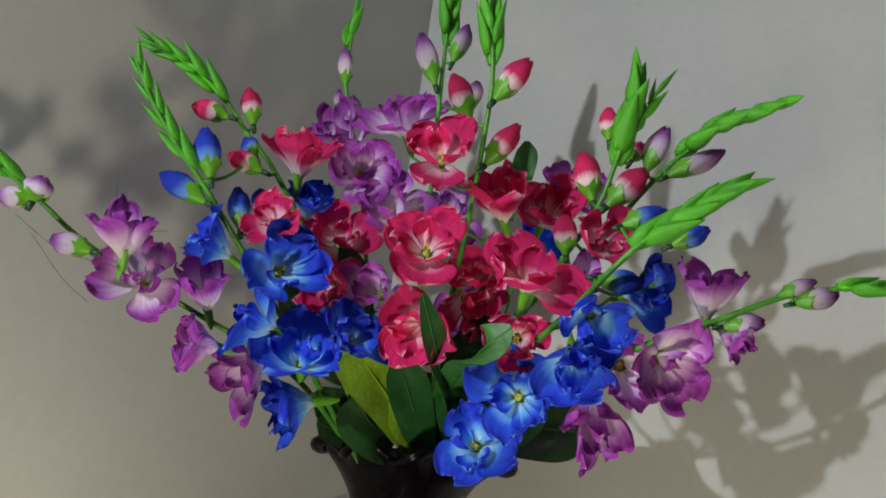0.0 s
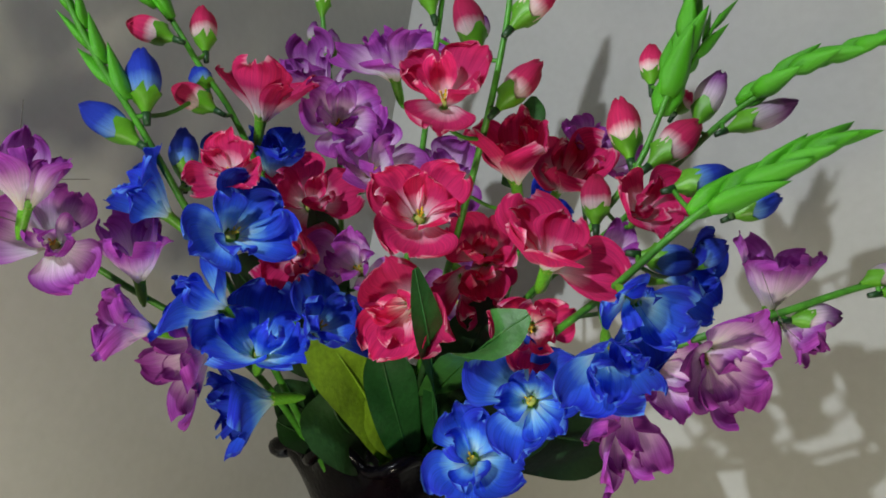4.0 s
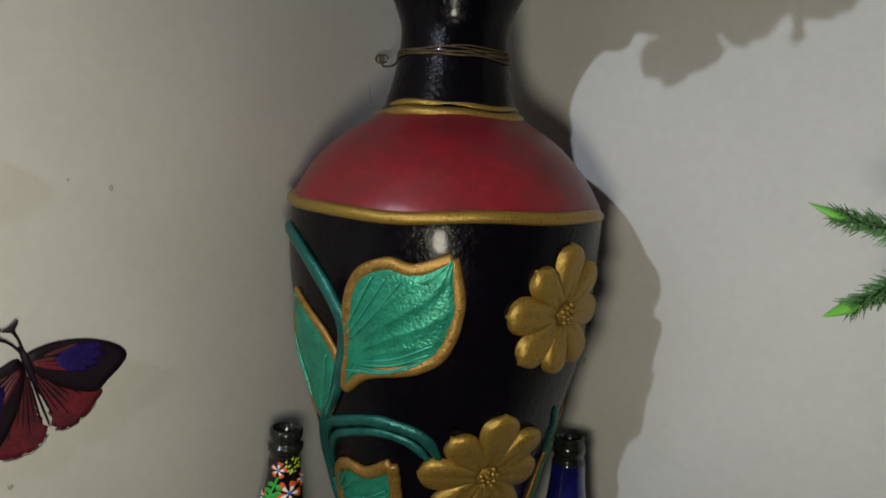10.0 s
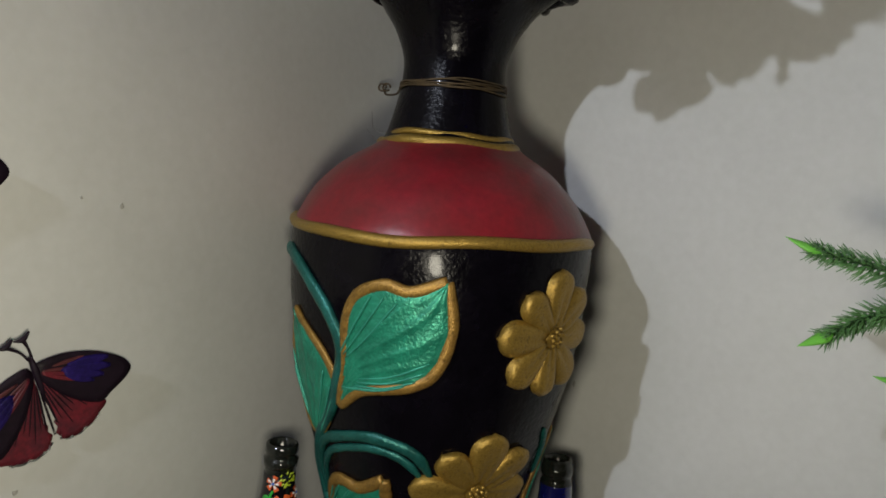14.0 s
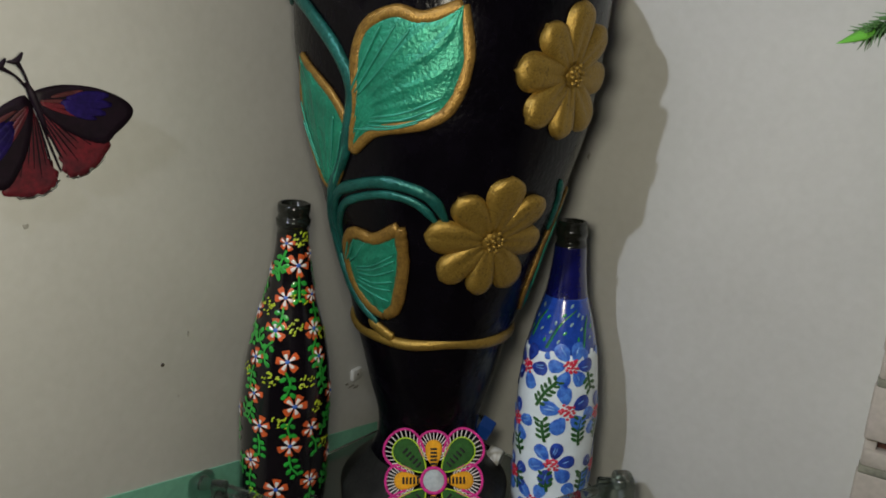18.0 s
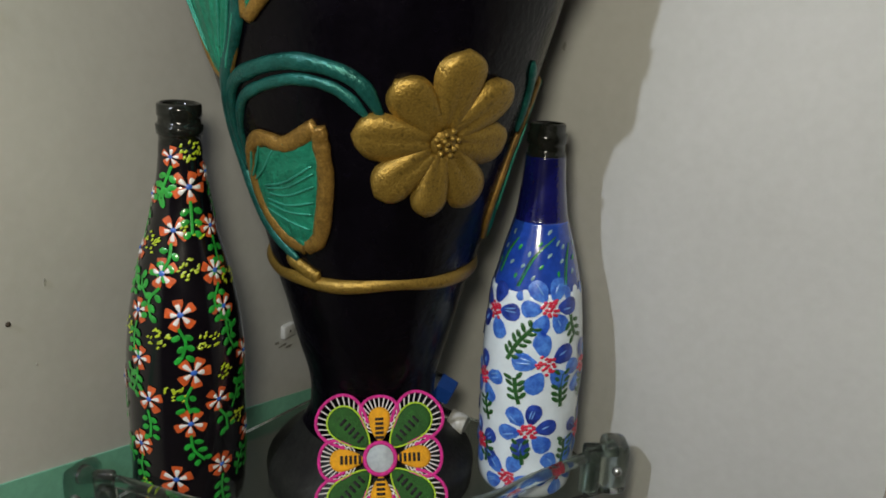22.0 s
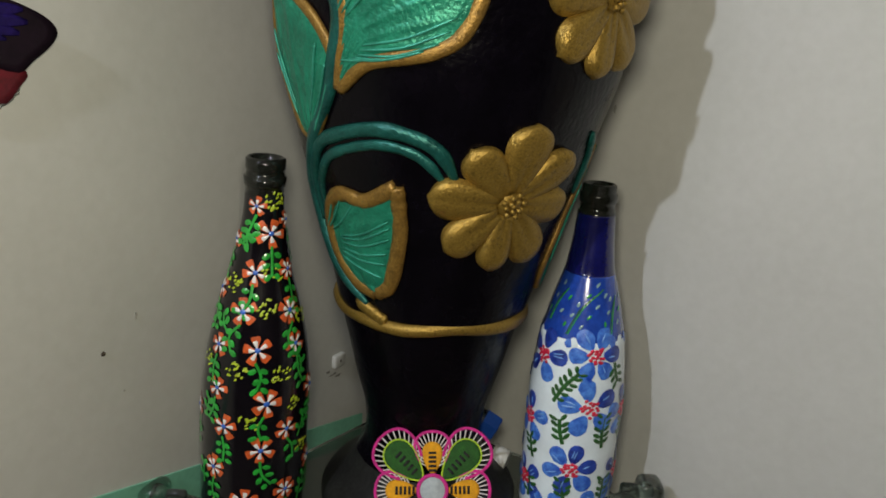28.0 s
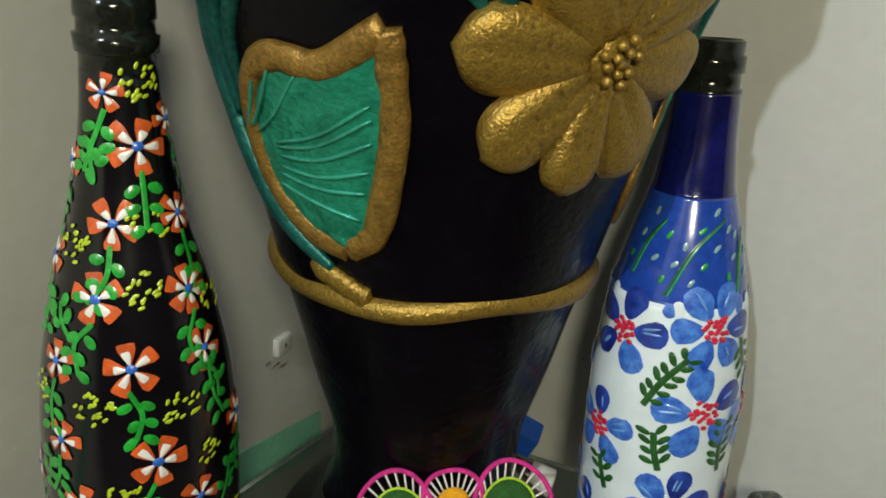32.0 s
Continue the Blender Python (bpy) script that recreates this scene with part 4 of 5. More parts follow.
blossom(s, (0.149, -0.180, 0.796), (0.50, -0.60, 0.10), 0.038, 0.60)
blossom(s, (0.080, -0.060, 0.847), (0.10, -0.70, 0.30), 0.040, 0.60)

s = spray('purple', 'purple artificial freesia spray reaching out to the wall side', [(0.042, -0.030, 0.682), (0.106, -0.120, 0.731), (0.152, -0.180, 0.759), (0.193, -0.200, 0.779), (0.236, -0.210, 0.800), (0.270, -0.215, 0.809), (0.296, -0.220, 0.810), (0.321, -0.220, 0.811)])
spike(s, [(0.267, -0.215, 0.809), (0.293, -0.220, 0.811), (0.325, -0.220, 0.810)], 0.0128, 6)
bud(s, (0.236, -0.210, 0.802), (0.258, -0.210, 0.814), 0.0130)
bud(s, (0.247, -0.210, 0.798), (0.273, -0.210, 0.807), 0.0166)
bud(s, (0.205, -0.200, 0.778), (0.230, -0.200, 0.784), 0.0162)
blossom(s, (0.189, -0.200, 0.792), (-0.10, -0.30, 0.90), 0.040, 0.50)
blossom(s, (0.166, -0.190, 0.751), (0.25, -0.80, -0.45), 0.058, 0.90)
blossom(s, (0.131, -0.150, 0.711), (0.05, -0.55, -0.80), 0.054, 0.55)
blossom(s, (0.209, -0.190, 0.773), (0.50, -0.50, -0.50), 0.030, 0.60)
blossom(s, (0.146, -0.160, 0.746), (0.00, -0.70, -0.20), 0.044, 0.60)

s = leaf_cluster('cluster of fabric leaves filling the mouth of the vase')
leaf(s, [(0.011, -0.018, 0.672), (-0.023, -0.078, 0.712), (-0.055, -0.108, 0.746)], 0.036, 'lime', 1.0)
leaf(s, [(-0.016, -0.038, 0.672), (-0.033, -0.068, 0.688), (-0.043, -0.073, 0.707)], 0.039, 'dark')
leaf(s, [(0.024, -0.018, 0.672), (0.018, -0.053, 0.702), (0.002, -0.063, 0.730)], 0.032, 'dark')
leaf(s, [(0.008, -0.028, 0.672), (-0.003, -0.063, 0.687), (-0.015, -0.068, 0.712)], 0.019, 'lime')
leaf(s, [(0.037, -0.060, 0.696), (0.018, -0.150, 0.735), (0.002, -0.190, 0.775)], 0.016, 'mid')
leaf(s, [(0.029, -0.060, 0.720), (0.044, -0.185, 0.740), (0.063, -0.205, 0.758)], 0.021, 'light')
leaf(s, [(0.035, -0.040, 0.698), (0.042, -0.100, 0.737), (0.056, -0.120, 0.781)], 0.031, 'dark')
leaf(s, [(-0.053, -0.050, 0.772), (-0.060, -0.090, 0.798), (-0.070, -0.110, 0.821)], 0.018, 'mid')
leaf(s, [(-0.086, -0.060, 0.747), (-0.101, -0.100, 0.763), (-0.112, -0.120, 0.772)], 0.027, 'dark')
leaf(s, [(0.094, -0.060, 0.705), (0.116, -0.100, 0.699), (0.142, -0.120, 0.699)], 0.049, 'dark')
leaf(s, [(-0.069, -0.030, 0.733), (-0.088, -0.050, 0.748), (-0.119, -0.060, 0.772)], 0.029, 'dark')
leaf(s, [(0.045, -0.050, 0.690), (0.058, -0.090, 0.718), (0.072, -0.100, 0.746)], 0.041, 'dark')
leaf(s, [(0.076, 0.000, 0.929), (0.076, 0.000, 0.949), (0.076, 0.000, 0.970)], 0.015, 'light')
leaf(s, [(-0.014, -0.018, 0.672), (-0.040, -0.053, 0.697), (-0.060, -0.063, 0.708)], 0.032, 'dark')
leaf(s, [(0.019, -0.050, 0.673), (-0.004, -0.080, 0.715), (-0.014, -0.090, 0.740)], 0.025, 'mid')
leaf(s, [(0.065, -0.040, 0.683), (0.080, -0.090, 0.705), (0.103, -0.100, 0.728)], 0.036, 'dark')
leaf(s, [(-0.035, -0.008, 0.672), (-0.059, -0.038, 0.688), (-0.081, -0.048, 0.706)], 0.028, 'dark')
leaf(s, [(0.046, -0.040, 0.685), (0.033, -0.070, 0.725), (0.024, -0.090, 0.758)], 0.023, 'mid')
leaf(s, [(-0.039, -0.018, 0.672), (-0.062, -0.048, 0.676), (-0.075, -0.058, 0.681)], 0.021, 'dark')
# ---- the corner shelf ----
ACRYL = glass_material("smoky clear acrylic", (0.62, 0.70, 0.66), 0.12)
STEEL = material("dull chrome", (0.45, 0.47, 0.46), 0.25, metal=0.9, vary=0.1)
shelf = thing("corner_shelf", "clear smoky acrylic corner shelf with a raised front rim", "shelf", place=(0, 0, SHELF))
L_END, R_END = Vector((-0.19, -0.05, 0)), Vector((0.186, -0.003, 0))
FRONT = smooth_line([L_END, (-0.163, -0.057, 0), (-0.125, -0.0715, 0), (-0.087, -0.084, 0), (0.0, -0.098, 0), (0.08, -0.070, 0), (0.12, -0.043, 0), (0.165, -0.0135, 0), R_END], 40)
outline = [Vector(p) for p in FRONT] + [Vector((0.165, 0.045, 0)), Vector((-0.028, 0.155, 0)), Vector((-0.165, -0.012, 0))]
n = len(outline)
verts = [p + Vector((0, 0, -0.0005)) for p in outline] + [p + Vector((0, 0, -0.007)) for p in outline]
faces = [tuple(range(n)), tuple(range(2 * n - 1, n - 1, -1))] + [(i, i + n, (i + 1) % n + n, (i + 1) % n) for i in range(n)]
piece("plate", mesh_from("plate", verts, faces, smooth=False), ACRYL, shelf, "clear acrylic base plate")
rail = []
for p in FRONT:
    rail.append(Vector(p) + Vector((0, 0, 0.031)))
v, f = tube(rail, 0.0045, 8)
piece("rail", mesh_from("rail", v, f), ACRYL, shelf, "clear acrylic front rail")
for e, inner in ((L_END, Vector((0.02, -0.012, 0))), (R_END, Vector((-0.02, -0.012, 0)))):
    bm = box(e.x - 0.010, e.x + 0.010, e.y - 0.012, e.y + 0.012, -0.004, 0.040, 0.006, 3)
    part("end_post", bm, ACRYL, shelf, "rounded acrylic end post")
    x0 = e.x + (0.011 if e.x < 0 else -0.026)
    bm = box(x0, x0 + 0.015, e.y - 0.0105, e.y - 0.0035, -0.004, 0.0395, 0.003, 3)
    part("end_plate", bm, ACRYL, shelf, "clear acrylic end plate")
    bm = box(e.x + inner.x - 0.005, e.x + inner.x + 0.005, e.y + inner.y - 0.005, e.y + inner.y + 0.005, 0.0, 0.032, 0.003, 2)
    part("peg", bm, ACRYL, shelf)
    bm = bmesh.new()
    bmesh.ops.create_uvsphere(bm, u_segments=12, v_segments=8, radius=0.004, matrix=Matrix.Translation(e + Vector((0, -0.013, 0.02))))
    part("screw", bm, STEEL, shelf)

# ---- painted bottles ----
B1 = [(0.0, 0.030), (0.004, 0.0365), (0.012, 0.0380), (0.06, 0.0383), (0.118, 0.0380), (0.145, 0.0352), (0.169, 0.0305), (0.185, 0.0262), (0.2, 0.0215), (0.22, 0.0172), (0.24, 0.0142), (0.256, 0.0128), (0.262, 0.0126), (0.2622, 0.0138), (0.268, 0.0142), (0.2685, 0.0128), (0.273, 0.0126), (0.2735, 0.0134), (0.280, 0.0132), (0.281, 0.0115), (0.279, 0.0095), (0.25, 0.0090)]
B2 = [(0.0, 0.028), (0.004, 0.0345), (0.012, 0.0358), (0.06, 0.0362), (0.113, 0.0360), (0.135, 0.0345), (0.157, 0.0318), (0.172, 0.0282), (0.187, 0.0245), (0.208, 0.0182), (0.23, 0.0152), (0.251, 0.0138), (0.2515, 0.0138), (0.252, 0.0128), (0.258, 0.0126), (0.2585, 0.0138), (0.265, 0.0136), (0.266, 0.0124), (0.271, 0.0124), (0.272, 0.011), (0.27, 0.0092), (0.245, 0.009)]
ENAMEL = material("glossy black bottle paint", (0.004, 0.003, 0.005), 0.22, vary=0.2, scale=60, fine=400, bump=0.12, depth=0.0005, coat=1.0, coat_rough=0.15, shine=0.15)
WHITE = material("glossy white bottle paint", (0.78, 0.87, 0.93), 0.2, vary=0.08, scale=60, fine=400, bump=0.1, depth=0.0005, coat=1.0, coat_rough=0.12)
BLUE = material("glossy blue bottle paint", (0.015, 0.06, 0.38), 0.2, vary=0.25, scale=40, fine=300, bump=0.1, depth=0.0005, coat=1.0, coat_rough=0.12)
NAVY = material("glossy navy bottle paint", (0.006, 0.007, 0.09), 0.18, vary=0.2, scale=40, fine=300, bump=0.1, depth=0.0005, coat=1.0, coat_rough=0.12)
BGLASS = material("grimy clear bottle glass", (0.010, 0.011, 0.009), 0.08, vary=0.4, scale=200, fine=700, bump=0.2, depth=0.0006, coat=0.3, shine=0.35)


def bottle(prof, place, lean, label, bands):
    """A glass bottle; bands: name, lowest and highest z, material, label."""
    b = thing("painted_bottle", label, "bottle", "painted bottles by the vase", place=(place[0], place[1], SHELF))
    b.rotation_euler = (radians(lean[0]), radians(lean[1]), 0)
    for name, z0, z1, mat, lab in bands:
        zs = [p for p in prof if z0 < p[0] < z1]
        if name != "mouth":
            zz = [z0] + sorted(set([round(q, 4) for q in np.linspace(z0, z1, 40)] )) + [z1]
            pz, pr = [p[0] for p in prof[:12]], [p[1] for p in prof[:12]]
            ring = [(z, float(np.mean(np.interp([z - .004, z - .002, z, z + .002, z + .004], pz, pr)))) for z in zz]
            if z0 == 0.0:
                ring = [(0.0, 0.002), (0.0, 0.028)] + [r for r in ring if r[0] > 0.002]
        else:
            ring = [(z0, float(np.interp(z0, [p[0] for p in prof[:12]], [p[1] for p in prof[:12]])))] + prof[12:]
        v, f = lathe(ring, 64)
        piece(name, mesh_from(name, v, f), mat, b, lab)
    return b


bottle_a = bottle(B1, (-0.125, -0.027), (0.5, 2.0), "black glass bottle hand painted with orange and white flowers",
                  [("body", 0.0, 0.256, ENAMEL, "black painted body"), ("mouth", 0.256, 0.28, BGLASS, "bare grimy glass mouth")])
bottle_b = bottle(B2, (0.1195, 0.003), (-2.0, -0.5), "white and blue glass bottle hand painted with blue flowers",
                  [("body", 0.0, 0.160, WHITE, "white painted lower body"), ("shoulder", 0.160, 0.206, BLUE, "bright blue painted shoulder"),
                   ("neck", 0.206, 0.25, NAVY, "navy painted neck"), ("mouth", 0.25, 0.27, BGLASS, "bare glass mouth")])

# ---- paint on the bottles ----
ORANGE = material("orange enamel stroke", (0.62, 0.10, 0.02), 0.35, vary=0.3, scale=150, fine=700, bump=0.4, depth=0.0006, coat=1.0, coat_rough=0.15)
PWHITE = material("white enamel stroke", (0.80, 0.78, 0.76), 0.35, vary=0.08, scale=150, fine=700, bump=0.4, depth=0.0006, coat=1.0, coat_rough=0.15)
PBLUE = material("bright blue enamel dot", (0.03, 0.13, 0.55), 0.35, vary=0.2, scale=150, fine=700, coat=1.0, coat_rough=0.15)
PGREEN = material("green enamel stroke", (0.018, 0.33, 0.035), 0.35, vary=0.3, scale=150, fine=700, bump=0.4, depth=0.0006, coat=1.0, coat_rough=0.15)
PLEAF = material("olive green enamel stroke", (0.02, 0.10, 0.02), 0.35, vary=0.3, scale=150, fine=700, bump=0.4, depth=0.0006, coat=1.0, coat_rough=0.15)
PYELLOW = material("lime yellow enamel dab", (0.44, 0.56, 0.02), 0.35, vary=0.25, scale=150, fine=700, coat=1.0, coat_rough=0.15)
PETBLUE = material("streaky blue enamel petal", (0.09, 0.27, 0.78), 0.35, vary=0.3, scale=190, fine=600, second=(0.012, 0.06, 0.46), spots=0.47, bump=0.4, depth=0.0006, coat=1.0, coat_rough=0.15)
PETDEEP = material("deep blue enamel petal", (0.03, 0.08, 0.46), 0.35, vary=0.3, scale=110, fine=500, second=(0.006, 0.012, 0.16), spots=0.47, bump=0.4, depth=0.0006, coat=1.0, coat_rough=0.15)
PALEDAB = material("pale green enamel dab", (0.22, 0.38, 0.40), 0.35, vary=0.2, scale=150, fine=700, coat=1.0, coat_rough=0.15)
PETPALE = material("pale blue enamel streak", (0.15, 0.32, 0.70), 0.35, vary=0.2, scale=150, fine=700, coat=1.0, coat_rough=0.15)
PRED = material("red enamel dab", (0.60, 0.02, 0.06), 0.35, vary=0.25, scale=150, fine=700, coat=1.0, coat_rough=0.15)


def radius_of(prof):
    pz, pr = [p[0] for p in prof[:12]], [p[1] for p in prof[:12]]
    return lambda z: float(np.mean(np.interp([z - .004, z - .002, z, z + .002, z + .004], pz, pr)))


class Brush:
    """Lays raised paint strokes on a turned bottle."""

    def __init__(self, owner, prof, rnd):
        self.owner, self.r, self.rnd, self.verts, self.faces, self.slots = owner, radius_of(prof), rnd, [], [], []

    def at(self, deg, z, dx, dz, h):
        zz = z + dz
        a = radians(deg) + dx / max(0.012, self.r(zz))
        r = self.r(zz) + h
        return (r * math.sin(a), -r * math.cos(a), zz)

    def dab(self, deg, z, dx, dz, length, width, ang, slot, h=0.0005, blunt=0.0):
        """A petal stroke that starts at (dx, dz) from the given spot and runs along ang."""
        o, n = len(self.verts), 14
        ca, sa = math.cos(ang), math.sin(ang)
        self.verts.append(self.at(deg, z, dx + ca * length * 0.55, dz + sa * length * 0.55, h * 1.5))
        rim = []
        for k in range(n):
            t = 2 * math.pi * k / n
            u = 0.5 - 0.5 * math.cos(t)
            wd = 0.5 * width * math.sin(t) * (1 - blunt + blunt * (0.22 + 1.15 * u)) * (1 + self.rnd.uniform(-0.08, 0.08))
            lx = length * (u if blunt < 1 else min(u * 1.18, 0.95 + 0.05 * u))
            rim.append((lx, wd))
        for k, hh in ((0.55, h * 1.4), (1.0, h)):
            for lx, wd in rim:
                lx, wd = length * 0.55 + (lx - length * 0.55) * k, wd * k
                self.verts.append(self.at(deg, z, dx + ca * lx - sa * wd, dz + sa * lx + ca * wd, hh))
        for k in range(n):
            q = (k + 1) % n
            self.faces += [(o, o + 1 + k, o + 1 + q), (o + 1 + k, o + 1 + n + k, o + 1 + n + q, o + 1 + q)]
            self.slots += [slot, slot]

    def stroke(self, deg, z, pts, width, slot, h=0.0006):
        line = smooth_line(pts, 12)
        o = len(self.verts)
        for i, p in enumerate(line):
            a, b = line[max(0, i - 1)], line[min(11, i + 1)]
            d = np.array(b) - np.array(a)
            d = d / (np.linalg.norm(d) + 1e-9)
            for sgn in (-1, 0, 1):
                self.verts.append(self.at(deg, z, p[0] - sgn * d[1] * width / 2, p[1] + sgn * d[0] * width / 2, h if sgn else h * 1.6))
        f = grid_faces(12, 3)
        self.faces += [tuple(i + o for i in q) for q in f]
        self.slots += [slot] * len(f)

    def done(self, name, mats, label=""):
        me = mesh_from(name, self.verts, self.faces)
        for m in mats:
            me.materials.append(m)
        me.polygons.foreach_set("material_index", self.slots)
        self.verts, self.faces, self.slots = [], [], []
        return tagged(piece(name, me, None, self.owner, label), kind="stuff")


PB = random.Random(11)
one = Brush(bottle_a, B1, PB)


def orange_flower(deg, z, r):
    n, t0 = PB.choice((5, 5, 6, 5)), PB.uniform(0, 6)
    for k in range(n):
        a = t0 + 2 * math.pi * k / n + PB.uniform(-0.12, 0.12)
        one.dab(deg, z, 0.12 * r * math.cos(a), 0.12 * r * math.sin(a), r * PB.uniform(0.88, 1.05), r * 0.74, a, 0, 0.0004, 1.0)
    for k in range(n):
        a = t0 + 2 * math.pi * k / n
        one.dab(deg, z, 0.1 * r * math.cos(a), 0.1 * r * math.sin(a), r * PB.uniform(0.50, 0.76), r * 0.34, a + PB.uniform(-0.14, 0.14), 1, 0.0008, 1.0)
    one.dab(deg, z, -0.2 * r, 0, 0.42 * r, 0.38 * r, 0.2, 2, 0.0012)
    one.done("painted_flower", (ORANGE, PWHITE, PBLUE), "painted orange and white flower")


def green_sprig(deg, z, ln, ang, brush, mat, wd=0.0019, leaf_ln=0.0058, leaf_w=0.0038, spread=0.0064, sway=0.25):
    ca, sa = math.cos(ang), math.sin(ang)
    bend = PB.uniform(-sway, sway) * ln
    brush.stroke(deg, z, [(0, 0), (ca * ln * 0.5 - sa * bend, sa * ln * 0.5 + ca * bend), (ca * ln, sa * ln)], wd, 0)
    pairs = max(2, int(ln / spread))
    for k in range(pairs):
        u = (k + 0.6) / pairs
        q = 4 * u * (1 - u) * bend * 0.9
        bx, bz = ca * ln * u - sa * q, sa * ln * u + ca * q
        for sgn in (-1, 1):
            a = ang + sgn * PB.uniform(0.75, 1.15)
            brush.dab(deg, z, bx + 0.0017 * math.cos(a), bz + 0.0017 * math.sin(a), leaf_ln * PB.uniform(0.85, 1.15), leaf_w, a, 0, 0.0007)
    brush.done("painted_sprig", (mat,), "painted green sprig")


def yellow_dots(deg, z):
    for k in range(PB.randint(15, 20)):
        rr, a = 0.0058 * math.sqrt(PB.random()), PB.uniform(0, 6.28)
        one.dab(deg, z, rr * 1.3 * math.cos(a), rr * 1.1 * math.sin(a), 0.0027, 0.0014, PB.uniform(0.2, 1.2), 0, 0.0006)
    one.done("painted_dots", (PYELLOW,), "cluster of lime yellow dabs")


A_FLOWERS = [(-7, 0.250, 6.0), (32, 0.232, 9.2), (2, 0.206, 8.2), (68, 0.207, 7.0), (-10, 0.180, 9.2), (57, 0.180, 8.6), (-37, 0.155, 7.6),
             (12, 0.1555, 9.2), (60, 0.1566, 8.0), (-31, 0.125, 7.6), (23, 0.1175, 10.2), (-20, 0.0977, 8.8), (46, 0.0953, 8.2)]
A_MORE = [(19, 0.0815, 9.2), (-32, 0.0632, 8.6), (48, 0.0455, 8.4), (4, 0.0403, 10.0), (84, 0.12, 8.4), (-68, 0.19, 8.0), (-72, 0.10, 8.4), (88, 0.06, 8.4), (-22, 0.015, 8.4), (30, 0.012, 8.2), (-62, 0.225, 6.0), (84, 0.24, 6.0)]
for deg, z, r in A_FLOWERS + A_MORE:
    orange_flower(deg, z, r * 0.001)
    rr = r * 0.001
    green_sprig(deg + PB.uniform(-3, 3), z - rr * 0.9, min(0.025, z - 0.004) * PB.uniform(0.75, 0.95), -math.pi / 2 + PB.uniform(-0.4, 0.4), one, PGREEN)
for deg, z, ln in [(-28, 0.165, 0.013), (62, 0.085, 0.018), (66, 0.135, 0.016), (-48, 0.10, 0.016), (-20, 0.222, 0.009), (-48, 0.045, 0.018), (68, 0.03, 0.02)]:
    green_sprig(deg, z, ln, math.pi / 2 + PB.uniform(-0.5, 0.5), one, PGREEN)
for deg, z in [(43, 0.2527), (-40, 0.1966), (22, 0.1826), (33, 0.2057), (-11, 0.1394), (37, 0.1361), (50, 0.1125), (4, 0.1024), (80, 0.173), (-26, 0.0307), (70, 0.075), (-56, 0.14)]:
    yellow_dots(deg, z)
for k in range(14):
    deg, z = 110 + PB.uniform(0, 140), 0.02 + 0.017 * k
    orange_flower(deg, min(z, 0.24), 0.0085 if z < 0.2 else 0.006)
    green_sprig(deg + 25, min(z, 0.22), 0.014, 1.6, one, PGREEN)

two = Brush(bottle_b, B2, PB)


def blue_flower(deg, z, r, t0, deep=0, n=5):
    for k in range(n):
        a = t0 + 2 * math.pi * k / n
        two.dab(deg, z, 0.28 * r * math.cos(a), 0.28 * r * math.sin(a), r * PB.uniform(0.78, 0.88), r * PB.uniform(0.66, 0.74), a + PB.uniform(-0.1, 0.1), 1 if (deep and k in (0, 1, 4)) or PB.random() < 0.10 else 0, 0.0006, 0.45)
        for q in range(PB.choice((0, 1, 2))):
            off = PB.uniform(-0.13, 0.13) * r
            two.dab(deg, z, 0.5 * r * math.cos(a) - off * math.sin(a), 0.5 * r * math.sin(a) + off * math.cos(a), r * PB.uniform(0.3, 0.5), r * 0.07, a + PB.uniform(-0.2, 0.2), 3, 0.0008)
    for k in range(19):
        rr, a = 0.33 * r * math.sqrt((k + 0.5) / 19), 2.4 * k + PB.uniform(-0.2, 0.2)
        two.dab(deg, z, rr * math.cos(a) - 0.0012, rr * math.sin(a), 0.0031, 0.0024, PB.uniform(-0.5, 0.9), 2, 0.0009)
    two.done("painted_flower", (PETBLUE, PETDEEP, PRED, PETPALE), "painted blue flower with red centre")


for deg, z, r, t0, deep in [(9, 0.1510, 15.5, 0.05, 0), (-62, 0.1440, 15, 1.4, 1), (7, 0.1105, 17.5, 0.5, 0), (-8, 0.0597, 15.8, 0.25, 1), (-29, 0.0203, 14.6, 1.2, 0), (31, 0.0252, 14.6, 0.9, 0),
                            (62, 0.104, 15, 1.6, 0), (-72, 0.0918, 15, 0.3, 0), (64, 0.052, 14, 1.1, 1), (-70, 0.04, 14, 0.7, 1), (120, 0.13, 15, 0, 0), (110, 0.075, 15, 1, 0), (180, 0.10, 15, 0, 1), (-130, 0.12, 15, 0, 0), (-125, 0.06, 15, 0, 0), (170, 0.04, 15, 0, 1)]:
    blue_flower(deg, z, r * 0.00122, t0, deep, 6 if r > 15.1 and r < 17 else 5)
for deg, z, ln, ang in [(-37, 0.112, 0.030, 1.0), (37, 0.145, 0.016, -1.3), (-20, 0.080, 0.020, 1.78), (28, 0.078, 0.025, 1.57), (-58, 0.060, 0.017, 1.9), (36, 0.032, 0.019, 1.5), (-12, 0.033, 0.017, 1.75), (-60, 0.026, 0.017, 1.6), (60, 0.08, 0.016, 1.4)]:
    green_sprig(deg, z, ln, ang, two, PLEAF, 0.0030, 0.0064, 0.0032, spread=0.0046, sway=0.06)
